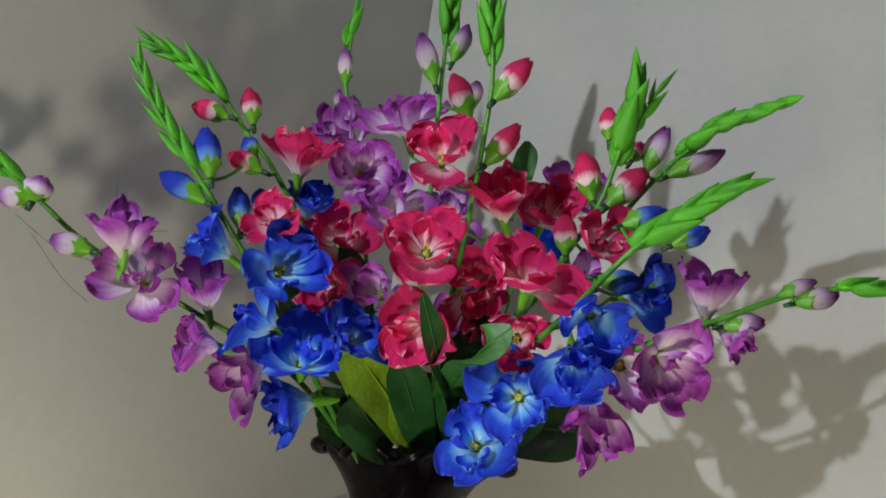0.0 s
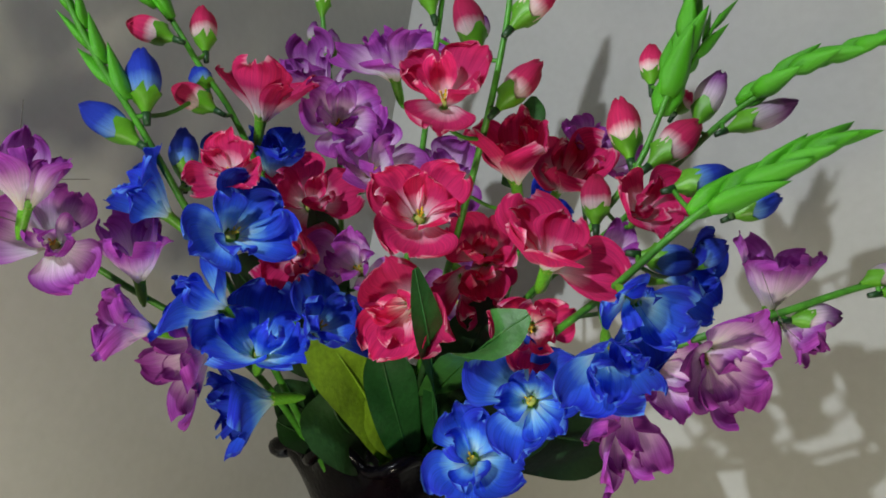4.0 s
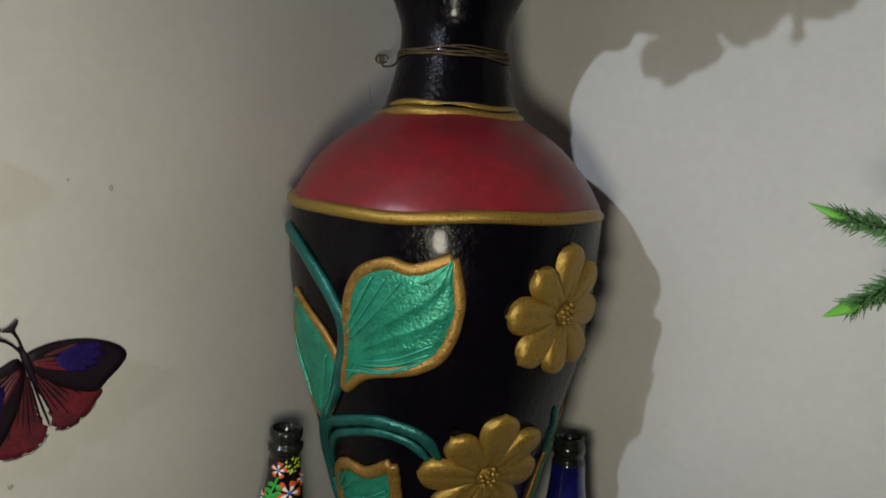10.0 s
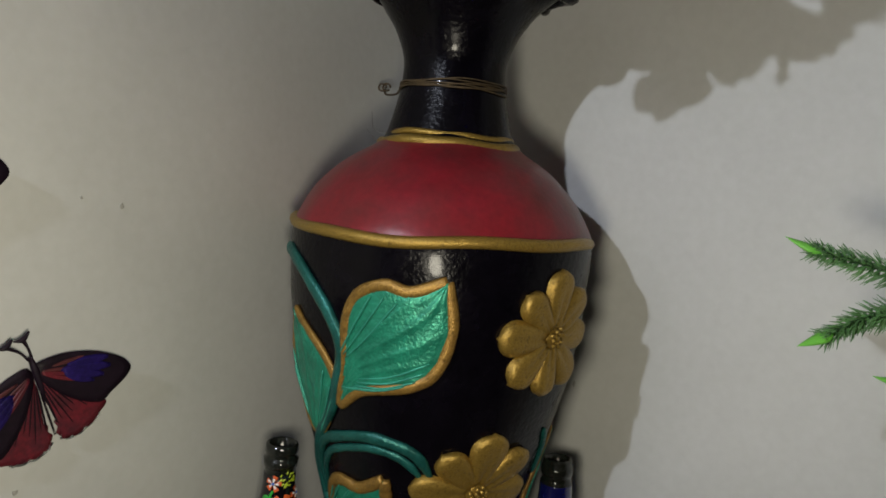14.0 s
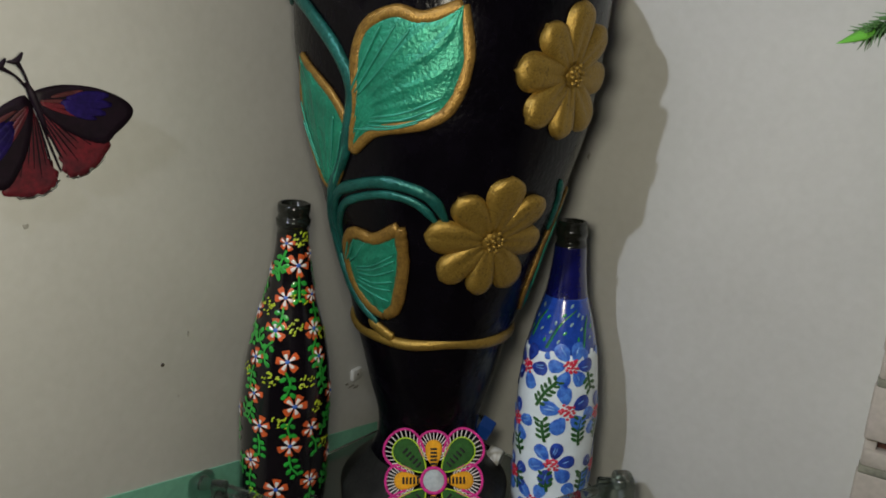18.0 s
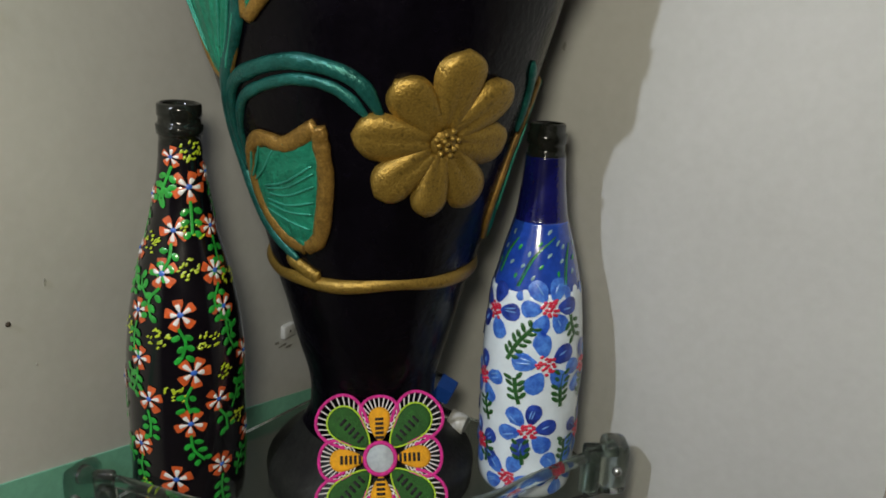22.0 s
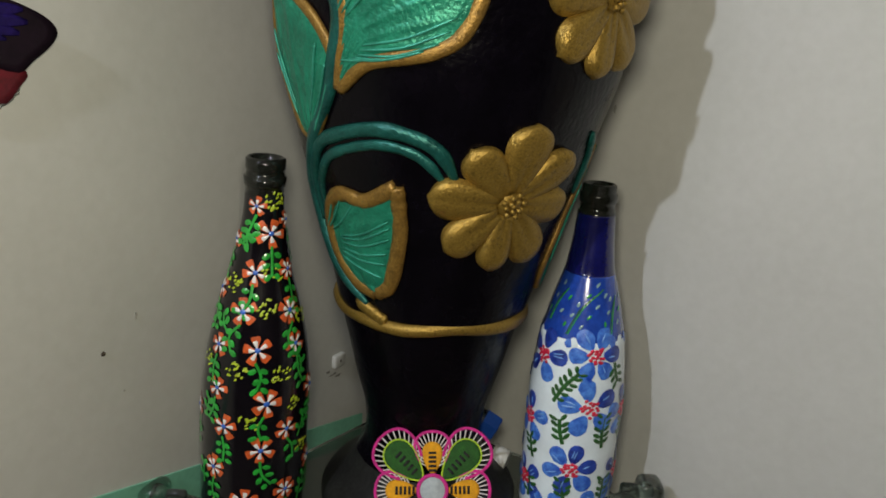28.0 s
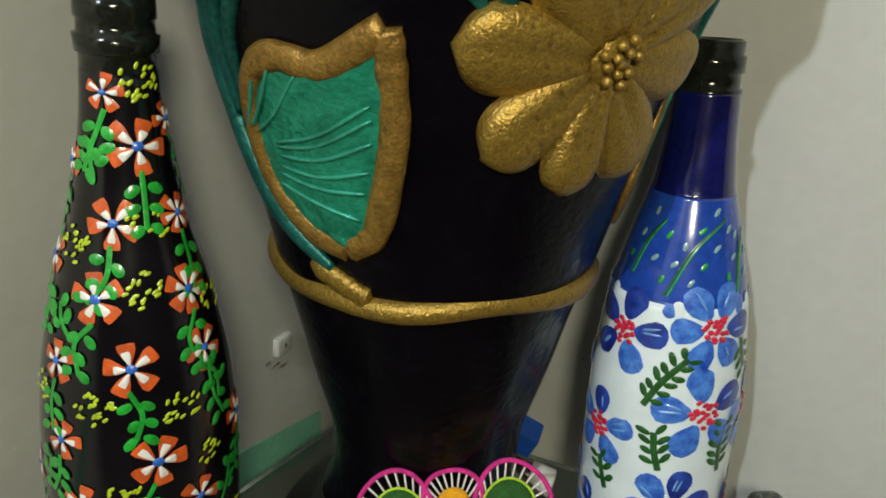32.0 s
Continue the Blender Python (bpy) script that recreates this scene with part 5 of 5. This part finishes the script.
for foot, tip, count in (((-34, 0.164), (8, 0.198), 9), ((30, 0.166), (44, 0.193), 6), ((-70, 0.17), (-52, 0.196), 5)):
    ln = (tip[0] - foot[0]) / 57.3 * 0.027
    for dx in (-0.0007, 0.0007):
        two.stroke(foot[0], foot[1], [(dx, 0), (0.4 * ln + dx, 0.6 * (tip[1] - foot[1])), (ln, tip[1] - foot[1])], 0.0009, 0 if dx < 0 else 2)
    for k in range(count):
        u = (k + 0.8) / count
        side = 1 if k % 2 else -1
        dx, dz = ln * u * (0.75 + 0.25 * u) + side * 0.0052, (tip[1] - foot[1]) * u - side * 0.0018
        two.dab(foot[0], foot[1], dx, dz, 0.0040, 0.0021, PB.uniform(0.7, 1.6), 1 if k % 3 else 2, 0.0005)
two.done("painted_sprig", (PLEAF, PALEDAB, PGREEN), "green sprig with pale dabs")
for k in range(22):
    a = -180 + 360 * k / 22 + PB.uniform(-5, 5)
    two.dab(a, 0.1565, 0, PB.uniform(-0.002, 0.0), PB.uniform(0.005, 0.009), 0.0062, PB.uniform(1.3, 1.8), k % 2, 0.0004)
two.done("painted_border", (WHITE, PETBLUE), "uneven painted edge of the white")

# ---- butterflies on the wall ----
RUSTWING = material("rust red wing film", (0.07, 0.012, 0.014), 0.6, vary=0.4, scale=90, fine=300)
LACE = glass_material("clear crinkled plastic", (0.8, 0.85, 0.85), 0.3)
DARKWING = material("dark violet wing film", (0.008, 0.0025, 0.008), 0.6, vary=0.3, scale=60, fine=300, shine=0.25)
REDWING = material("crimson wing film", (0.13, 0.005, 0.014), 0.6, vary=0.5, scale=60, fine=300, second=(0.035, 0.005, 0.012), spots=0.42)
BLUEWING = material("violet blue wing film", (0.012, 0.005, 0.075), 0.6, vary=0.4, scale=60, fine=300, shine=0.2)


def butterfly(s, z, tilt):
    """A printed film butterfly standing a little off the wall; s, z: its body's place on the wall."""
    b = thing("butterfly", "dark red and violet plastic butterfly pinned to the wall", "butterfly decoration", "butterflies on the wall")
    # local x along the wall towards the corner, y up, z out of the wall
    m = Matrix((( -LD.x, 0, RD.x, 0), (-LD.y, 0, RD.y, 0), (0, 1, 0, 0), (0, 0, 0, 1)))
    b.matrix_basis = Matrix.Translation(on_left(s, z, 0.002)) @ m @ Matrix.Rotation(radians(tilt), 4, "Z") 
    for side in (1, -1):
        fore = [(0.0026, 0.0044), (0.0073, 0.0051), (0.0221, 0.0028), (0.0402, -0.0050), (0.0527, -0.0139), (0.0614, -0.0229), (0.0637, -0.0307), (0.0574, -0.0361), (0.0445, -0.0406), (0.0348, -0.0435), (0.0193, -0.0321), (0.0078, -0.0174), (0.0009, -0.0035)]
        hind = [(0.0009, -0.0035), (0.0168, -0.0272), (0.0393, -0.0441), (0.0324, -0.0511), (0.0247, -0.0551), (0.0113, -0.0571), (0.0028, -0.0519), (0.0030, -0.0424), (0.0039, -0.0320), (0.0011, -0.0231)]
        for name, pts, mat, lift, lab in (("forewing", fore, DARKWING, 0.001, "dark violet forewing"), ("hindwing", hind, REDWING, 0.0, "crimson hindwing")):
            line = smooth_line(pts + [pts[0]], 40)[:-1]
            cx, cy = np.mean([p[0] for p in line]), np.mean([p[1] for p in line])
            verts, faces, rings = [], [], 5
            for r in range(rings):
                k = 1 - r / rings
                for i, p in enumerate(line):
                    x, y = cx + (p[0] - cx) * k, cy + (p[1] - cy) * k
                    if name == "hindwing" and r == 0 and 14 < i < 30:
                        x, y = x + 0.0012 * math.sin(i * 2.2), y + 0.0012 * math.cos(i * 2.2)
                    verts.append((side * x, y, lift + 0.025 * abs(x)))
            nn = len(line)
            faces = grid_faces(rings, nn, True) + [tuple((rings - 1) * nn + i for i in range(nn))]
            wing = piece(name, mesh_from(name, verts, faces), mat, b, lab)
            so = wing.modifiers.new("thick", "SOLIDIFY")
            so.thickness = 0.0006
            if name == "forewing":
                rays = [(-8, 0.012, 0.034, 0.0016, RUSTWING), (-15, 0.022, 0.052, 0.0038, BLUEWING), (-22, 0.018, 0.054, 0.0042, BLUEWING), (-29, 0.020, 0.050, 0.0038, BLUEWING), (-35, 0.022, 0.044, 0.0026, BLUEWING), (-20, 0.005, 0.024, 0.0014, RUSTWING), (-30, 0.005, 0.026, 0.0016, REDWING), (-38, 0.006, 0.030, 0.0018, REDWING)]
            else:
                rays = [(-34 - 5.5 * k, 0.010, 0.044 + 0.005 * math.sin(2 * k), 0.0006, DARKWING) for k in range(9)]
            for deg, r0, r1, thick, tint in rays:
                a0 = radians(deg + (17 if name == "forewing" else 0))
                a0 = a0 - radians(18)
                st = []
                for t in np.linspace(0, 1, 9):
                    rr = r0 + (r1 - r0) * t
                    st.append((side * rr * math.cos(a0), rr * math.sin(a0), lift + 0.025 * rr * math.cos(a0)))
                v, f = tube(st, [max(0.0002, thick * math.sin(math.pi * (0.06 + 0.88 * t)) ** 0.7) for t in np.linspace(0, 1, 9)], 6)
                v = [(p[0], p[1], lift + 0.0007 + 0.025 * abs(p[0]) + 0.05 * (p[2] - lift - 0.025 * abs(p[0]))) for p in v]
                piece("streak" if name == "forewing" else "vein", mesh_from("streak", v, f), tint, wing)
            if name == "hindwing":
                # crinkled clear edge round the lower wing
                edge = [line[i] for i in range(12, 24)]
                v, f = tube([(side * (cx + (p[0] - cx) * 1.03 + 0.0006 * math.sin(2.6 * i)), cy + (p[1] - cy) * 1.03 + 0.0006 * math.cos(2.6 * i), lift + 0.025 * abs(p[0])) for i, p in enumerate(edge)], 0.0007, 5)
                piece("lace_edge", mesh_from("lace_edge", v, f), LACE, wing, "crinkled clear plastic edge")
    v, f = tube([(0, 0.012, 0.003), (0, 0.006, 0.004), (0, 0, 0.004), (0, -0.012, 0.004), (0, -0.022, 0.003)], [0.0012, 0.0022, 0.0024, 0.0018, 0.0007], 10)
    piece("body", mesh_from("body", v, f), DARKWING, b, "dark body")
    for side in (1, -1):
        tip = (side * 0.0055 - 0.0075, 0.0260, 0.006)
        v1, f1 = tube(smooth_line([(side * 0.001, 0.009, 0.003), (side * 0.0028 - 0.0028, 0.018, 0.005), tip], 8), [0.0008] * 5 + [0.001, 0.0013, 0.0016], 6)
        v2, f2 = tube(smooth_line([(tip[0] - 0.0055, tip[1] + 0.0015, 0.006), tip, (tip[0] + 0.0055, tip[1] + 0.0035, 0.006)], 7), [0.0005, 0.001, 0.0016, 0.0021, 0.0016, 0.0012, 0.0006], 6)
        v, f = joined((v1, f1), (v2, f2))
        piece("antenna", mesh_from("antenna", v, f), DARKWING, b)
    return b


butterfly(0.4021, 0.3613, 18.9)
butterfly(0.4909, 0.499, 18.9)

# ---- louvred vent on the other wall ----
VENTBACK = material("red brown vent recess", (0.10, 0.035, 0.022), 0.7, vary=0.2)
VENTSLAB = material("dusty cream vent slab", (0.52, 0.47, 0.42), 0.75, vary=0.12, scale=20, fine=200, second=(0.42, 0.38, 0.33))
DUST = material("grey dust", (0.22, 0.22, 0.17), 0.9, vary=0.2, scale=60)
vent = tagged(new("wall_vent"), "louvred wall vent of cream slabs with red brown gaps", "vent", kind="structure")
vm = Matrix(((RD.x, LD.x, 0, 0), (RD.y, LD.y, 0, 0), (0, 0, 1, SHELF), (0, 0, 0, 1)))
vent.matrix_basis = Matrix.Translation(C + RD * 0.0084) @ vm
part("backing", box(0.484, 0.90, 0.001, 0.003, -0.30, 0.250), VENTBACK, vent, "red brown recess", smooth=False)
part("side_strip", box(0.476, 0.485, 0.001, 0.010, -0.30, 0.250, 0.001, 1), VENTSLAB, vent)
for k in range(7):
    z1 = 0.252 - 0.0765 * k
    part("slab", box(0.4745, 0.90, 0.002, 0.016, z1 - 0.053, z1 - 0.006, 0.002, 2), VENTSLAB, vent)
    part("dust_strip", box(0.4755, 0.90, 0.002, 0.0165, z1 - 0.0065, z1, 0.001, 1), DUST, vent, "dusty upper edge")
    part("ledge", box(0.4765, 0.90, 0.002, 0.0145, z1 - 0.0765, z1 - 0.0625, 0.001, 1), VENTSLAB, vent)


# ---- embroidered flower patch leaning on the vase's foot ----
FELTG = material("dark green felt", (0.018, 0.085, 0.012), 0.9, vary=0.25, scale=200, fine=900, bump=0.7, depth=0.001)
FELTY = material("yellow orange felt", (0.72, 0.33, 0.01), 0.9, vary=0.18, scale=200, fine=900, bump=0.7, depth=0.001)
PINK = material("hot pink yarn", (0.62, 0.02, 0.24), 0.8, vary=0.25, scale=300, fine=1200, bump=0.8, depth=0.001)
LIME = material("lime yarn", (0.40, 0.60, 0.03), 0.8, vary=0.2, scale=300, fine=1200)
THREAD = material("off white thread", (0.72, 0.68, 0.66), 0.8, vary=0.1, scale=300)
DARKT = material("black thread", (0.012, 0.01, 0.012), 0.8, vary=0.2, scale=300)
MIRROR = material("small mirror disc", (0.34, 0.38, 0.40), 0.6, metal=0.2, vary=0.15, scale=80)
patch = thing("embroidered_patch", "embroidered felt flower with pink yarn edge and mirror centre", "ornament", place=(0.012, -0.0555, SHELF + 0.0525))
patch.scale = (1.075, 1.075, 1.075)
patch.rotation_euler = (radians(90 - 35), radians(-5), 0)


def shape_line(ln, wd, t0, n=26):
    """Outline of a rounded petal from its foot at the middle, along direction t0."""
    out = []
    for k in range(n):
        t = -math.pi + 2 * math.pi * (k + 0.5) / n
        u = 0.5 + 0.5 * math.cos(t)
        w = 0.5 * wd * math.sin(t) * (0.45 + 0.62 * u)
        lx = 0.010 + (ln - 0.010) * u
        out.append((lx * math.cos(t0) - w * math.sin(t0), lx * math.sin(t0) + w * math.cos(t0)))
    return out


for k in range(8):
    t0 = math.pi / 2 - k * math.pi / 4
    diag = k % 2
    ln, wd = (0.0425, 0.0255) if diag else (0.0315, 0.0170)
    line = shape_line(ln, wd, t0)
    cx, cy = np.mean([p[0] for p in line]), np.mean([p[1] for p in line])
    verts = [(x, y, 0.0) for x, y in line] + [(x, y, 0.0016) for x, y in line] + [(cx + (x - cx) * 0.8, cy + (y - cy) * 0.8, 0.0026) for x, y in line] + [(cx, cy, 0.0028)]
    n = len(line)
    faces = grid_faces(3, n, True) + [(2 * n + i, 2 * n + (i + 1) % n, 3 * n) for i in range(n)] + [tuple(range(n))[::-1]]
    pet = piece("petal", mesh_from("petal", verts, faces), FELTG if diag else FELTY, patch, "dark green felt petal" if diag else "yellow felt petal")
    if diag:
        v, f = tube([(x, y, 0.0018) for x, y in line], 0.0006, 6, True)
        piece("piping", mesh_from("piping", v, f), LIME, pet, "lime yarn line")
    rim = shape_line(ln + 0.0068, wd + 0.0125, t0)
    lo = int(n * 0.16)
    arc = [(x, y, 0.0012) for x, y in rim[lo:n - lo]]
    v, f = tube(smooth_line(arc, 40), 0.0011, 7)
    piece("yarn_edge", mesh_from("yarn_edge", v, f), PINK, pet, "hot pink crocheted edge")
    bars = []
    inner, outer = smooth_line(line[lo:n - lo], 19), smooth_line(rim[lo:n - lo], 19)
    for i, o in zip(inner, outer):
        bars.append(tube([(i[0], i[1], 0.0014), (o[0], o[1], 0.0012)], 0.00045, 5))
    v, f = joined(*bars)
    piece("thread_trim", mesh_from("thread_trim", v, f), THREAD, pet, "off white bar stitches")
    st = []
    for q in range(5):
        u = 0.40 + 0.09 * q
        x, y = ln * u * math.cos(t0), ln * u * math.sin(t0)
        px, py = -math.sin(t0) * 0.0026, math.cos(t0) * 0.0026
        st.append(tube([(x - px, y - py, 0.0029), (x + px, y + py, 0.0029)], 0.0009, 5))
    v, f = joined(*st)
    piece("stitching", mesh_from("stitching", v, f), DARKT, pet, "dark thread stitches")
v, f = lathe([(0.0016, 0.0086), (0.0030, 0.0086), (0.0032, 0.0083), (0.0032, 0.0001)], 24)
piece("mirror", mesh_from("mirror", [(x, y, z) for x, y, z in v], f), MIRROR, patch, "small round mirror")
ring = [(0.0096 * math.cos(a), 0.0096 * math.sin(a), 0.003) for a in np.linspace(0, 2 * math.pi, 28)[:-1]]
v, f = tube(ring, 0.0013, 8, True)
piece("mirror_ring", mesh_from("mirror_ring", v, f), PINK, patch, "pink yarn round the mirror")

# ---- small plastic vials behind the vase's foot ----
CAPBLUE = material("blue plastic cap", (0.012, 0.07, 0.36), 0.4, vary=0.12)
CAPWHITE = material("white plastic cap", (0.62, 0.62, 0.58), 0.45, vary=0.06)
VIAL = glass_material("cloudy clear plastic", (0.8, 0.82, 0.8), 0.25)


def vial(label, cap_mat, cap_at, way, r, hexed, body_len):
    b = thing("plastic_vial", label, "vial", "small vials on the shelf")
    b.matrix_basis = axis_pose(Vector(cap_at) + Vector((0, 0, SHELF)), way)
    v, f = lathe([(-body_len, 0.001), (-body_len, r * 1.15), (-0.012, r * 1.15), (-0.008, r * 0.8), (0.0, r * 0.8)], 24)
    piece("body", mesh_from("body", v, f), VIAL, b, "cloudy plastic body")
    steps = 6 if hexed else 36
    v, f = lathe([(0.0, r * 0.7), (0.0, r), (0.013, r * 0.96), (0.0138, r * 0.85), (0.0125, r * 0.7), (0.012, 0.0005)], steps, None if hexed else (lambda a, z: (0.0003 * math.sin(18 * a), 0)))
    piece("cap", mesh_from("cap", v, f, smooth=not hexed), cap_mat, b)
    return b


vial("small clear vial with a blue screw cap", CAPBLUE, (0.0515, 0.036, 0.060), (0.75, -0.2, -0.35), 0.0118, True, 0.034)
vial("small clear vial with a white cap", CAPWHITE, (0.0625, 0.032, 0.032), (0.88, -0.35, -0.20), 0.0088, False, 0.036)

# ---- fir-like sprig beside the vase ----
NEEDLE = material("green plastic needle", (0.085, 0.20, 0.065), 0.45, vary=0.35, scale=60, fine=300)
TIPLEAF = material("bright green sprig tip", (0.13, 0.42, 0.05), 0.4, vary=0.25, scale=60, fine=300)
TWIG = material("dark green twig", (0.02, 0.06, 0.015), 0.5, vary=0.3)
sprig = thing("fern_sprig", "green plastic asparagus fern sprig hanging on the wall", "artificial plant", place=(0, 0, SHELF))
ROOT = Vector((0.575, -0.182, 0.455))
v, f = tube(smooth_line([ROOT, (0.5, -0.21, 0.465), (0.40, -0.2, 0.462), (0.31, -0.18, 0.462)], 20), 0.0022, 7)
piece("main_stem", mesh_from("main_stem", v, f), TWIG, sprig)
TW = random.Random(3)
for line in ([(0.335, -0.182, 0.462), (0.30, -0.175, 0.467), (0.265, -0.165, 0.474), (0.236, -0.158, 0.480)],
             [(0.345, -0.182, 0.461), (0.30, -0.175, 0.450), (0.268, -0.17, 0.444), (0.242, -0.172, 0.430)],
             [(0.40, -0.19, 0.462), (0.37, -0.185, 0.43), (0.33, -0.175, 0.405), (0.295, -0.168, 0.403)],
             [(0.39, -0.19, 0.462), (0.35, -0.18, 0.49), (0.32, -0.17, 0.498), (0.292, -0.165, 0.499)]):
    pts = [Vector(p) for p in smooth_line(line, 26)]
    v, f = tube(pts, [0.0017 - 0.0006 * i / 25 for i in range(26)], 6)
    br = piece("branch", mesh_from("branch", v, f), TWIG, sprig)
    spikes = []
    for i in range(1, 26):
        d = (pts[i] - pts[i - 1]).normalized()
        a0 = d.orthogonal().normalized()
        for k in range(24):
            an = TW.uniform(0, 6.28)
            out = (Matrix.Rotation(an, 3, d) @ a0)
            ln = TW.uniform(0.011, 0.021) * (1 - 0.5 * i / 26)
            p0 = pts[i]
            p2 = p0 + (out * 0.8 + d * TW.uniform(0.3, 1.0) + Vector((0, 0, -0.22))).normalized() * ln
            pm = (p0 + p2) / 2 - d * ln * 0.12
            spikes.append(tube([p0, pm, p2], [0.0005, 0.00055, 0.00015], 4))
    v, f = joined(*spikes)
    tagged(piece("needles", mesh_from("needles", v, f), NEEDLE, br, "soft green needles"), kind="stuff")
    d = (pts[-1] - pts[-6]).normalized()
    me = piece("tip_leaf", BRACT.copy(), None, br, "bright green pointed tip", axis_pose(pts[-1] - d * 0.004, d, 1.2) @ Matrix.Diagonal((0.0115, 0.0115, 0.0090, 1)))
    me.data.materials.clear()
    me.data.materials.append(TIPLEAF)

# ---- marks and small things on the wall ----
RUST = material("dark rust", (0.06, 0.045, 0.03), 0.8, vary=0.4, scale=300)
PUTTY = material("white putty", (0.50, 0.50, 0.47), 0.8, vary=0.1, scale=200)


def nail(s, z, r):
    o = thing("nail", "small dark nail head in the wall", "nail", "nails in the wall")
    o.matrix_basis = Matrix.Translation(on_left(s, z)) @ RD.to_track_quat("Z", "Y").to_matrix().to_4x4()
    v, f = lathe([(-0.004, r * 0.4), (0.0, r * 0.45), (0.0004, r), (0.0012, r * 0.85), (0.0014, 0.0001)], 12)
    piece("head", mesh_from("head", v, f), RUST, o)


nail(0.313, 0.1525, 0.0017)
CHIP = material("grey undercoat", (0.34, 0.335, 0.30), 0.9, vary=0.2, scale=300)


SMEAR = material("dark grey smear", (0.20, 0.19, 0.165), 0.9, vary=0.4, scale=300)


def paint_chip(s, z, size, tall, wall=on_left, mat=CHIP, label="small grey chip in the cream wall paint"):
    """A small flake knocked out of the wall paint, or a smear on it."""
    rnd = random.Random(int(s * 1000))
    line = [wall(s + size * math.cos(a) * rnd.uniform(0.5, 1.1), z + size * tall * math.sin(a) * rnd.uniform(0.5, 1.1), 0.0005) for a in np.linspace(0, 5.7, 11)]
    back = RD if wall is on_left else LD
    verts = line + [p - back * 0.0012 for p in line]
    n = len(line)
    faces = [tuple(range(n))] + [(i, i + n, (i + 1) % n + n, (i + 1) % n) for i in range(n)]
    tagged(piece("paint_chip", mesh_from("paint_chip", verts, faces, smooth=False), mat), label, "paint chip", "chips in the wall paint")


for s_, z_, size_, tall_ in [(0.2872, 0.1710, 0.0013, 2.4), (0.2988, 0.1202, 0.0010, 1.0), (0.4114, 0.2821, 0.0024, 0.9), (0.3403, 0.4695, 0.0022, 1.3), (0.3705, 0.4752, 0.0012, 1.0)]:
    paint_chip(s_, z_, size_, tall_)
paint_chip(0.2182, 0.3188, 0.0016, 2.4, on_right)
paint_chip(0.1854, 0.0666, 0.0009, 1.0, on_right, SMEAR, "tiny dark dot on the cream wall")
for s_, z_, size_, tall_ in [(0.0700, 0.0440, 0.0065, 0.22), (0.0620, 0.0400, 0.0050, 0.30), (0.0780, 0.0490, 0.0030, 0.6)]:
    paint_chip(s_, z_, size_, tall_, on_left, SMEAR, "dark grey smear on the wall by the plug")
clip = thing("wall_plug", "white putty filled plug in the wall", "wall plug")
clip.matrix_basis = Matrix.Translation(on_left(0.064, 0.057)) @ RD.to_track_quat("Z", "Y").to_matrix().to_4x4()
part("plug", box(-0.008, 0.008, -0.0065, 0.0065, -0.003, 0.004, 0.0015, 2), PUTTY, clip)
part("hole", box(-0.0008, 0.0008, -0.0014, 0.0014, 0.0035, 0.0045, 0.0003, 1), RUST, clip)

# dusty cobweb threads between the buds and the wall
WEB = material("dusty cobweb", (0.16, 0.14, 0.11), 0.9, vary=0.3, scale=200)
web = thing("cobweb", "thin dusty cobweb threads among the flowers", "cobweb", place=(0, 0, SHELF))
WB = random.Random(9)
for a, b in (((-0.232, -0.19, 0.80), (-0.19, -0.17, 0.78)), ((-0.215, -0.20, 0.83), (-0.205, -0.19, 0.775)), ((-0.222, -0.195, 0.80), (-0.185, -0.17, 0.80)),
             ((-0.245, -0.23, 0.775), (-0.215, -0.2, 0.74)), ((-0.255, -0.235, 0.785), (-0.20, -0.20, 0.765)), ((0.165, -0.24, 0.79), (0.185, -0.24, 0.76)), ((-0.05, 0.0, 0.53), (-0.075, 0.06, 0.545)), ((-0.052, 0.0, 0.54), (-0.07, 0.05, 0.56))):
    a, b = Vector(a), Vector(b)
    m = (a + b) / 2 + Vector((WB.uniform(-.004, .004), 0, -0.006))
    v, f = tube(smooth_line([a, m, b], 10), 0.00022, 4)
    piece("thread", mesh_from("thread", v, f), WEB, web)
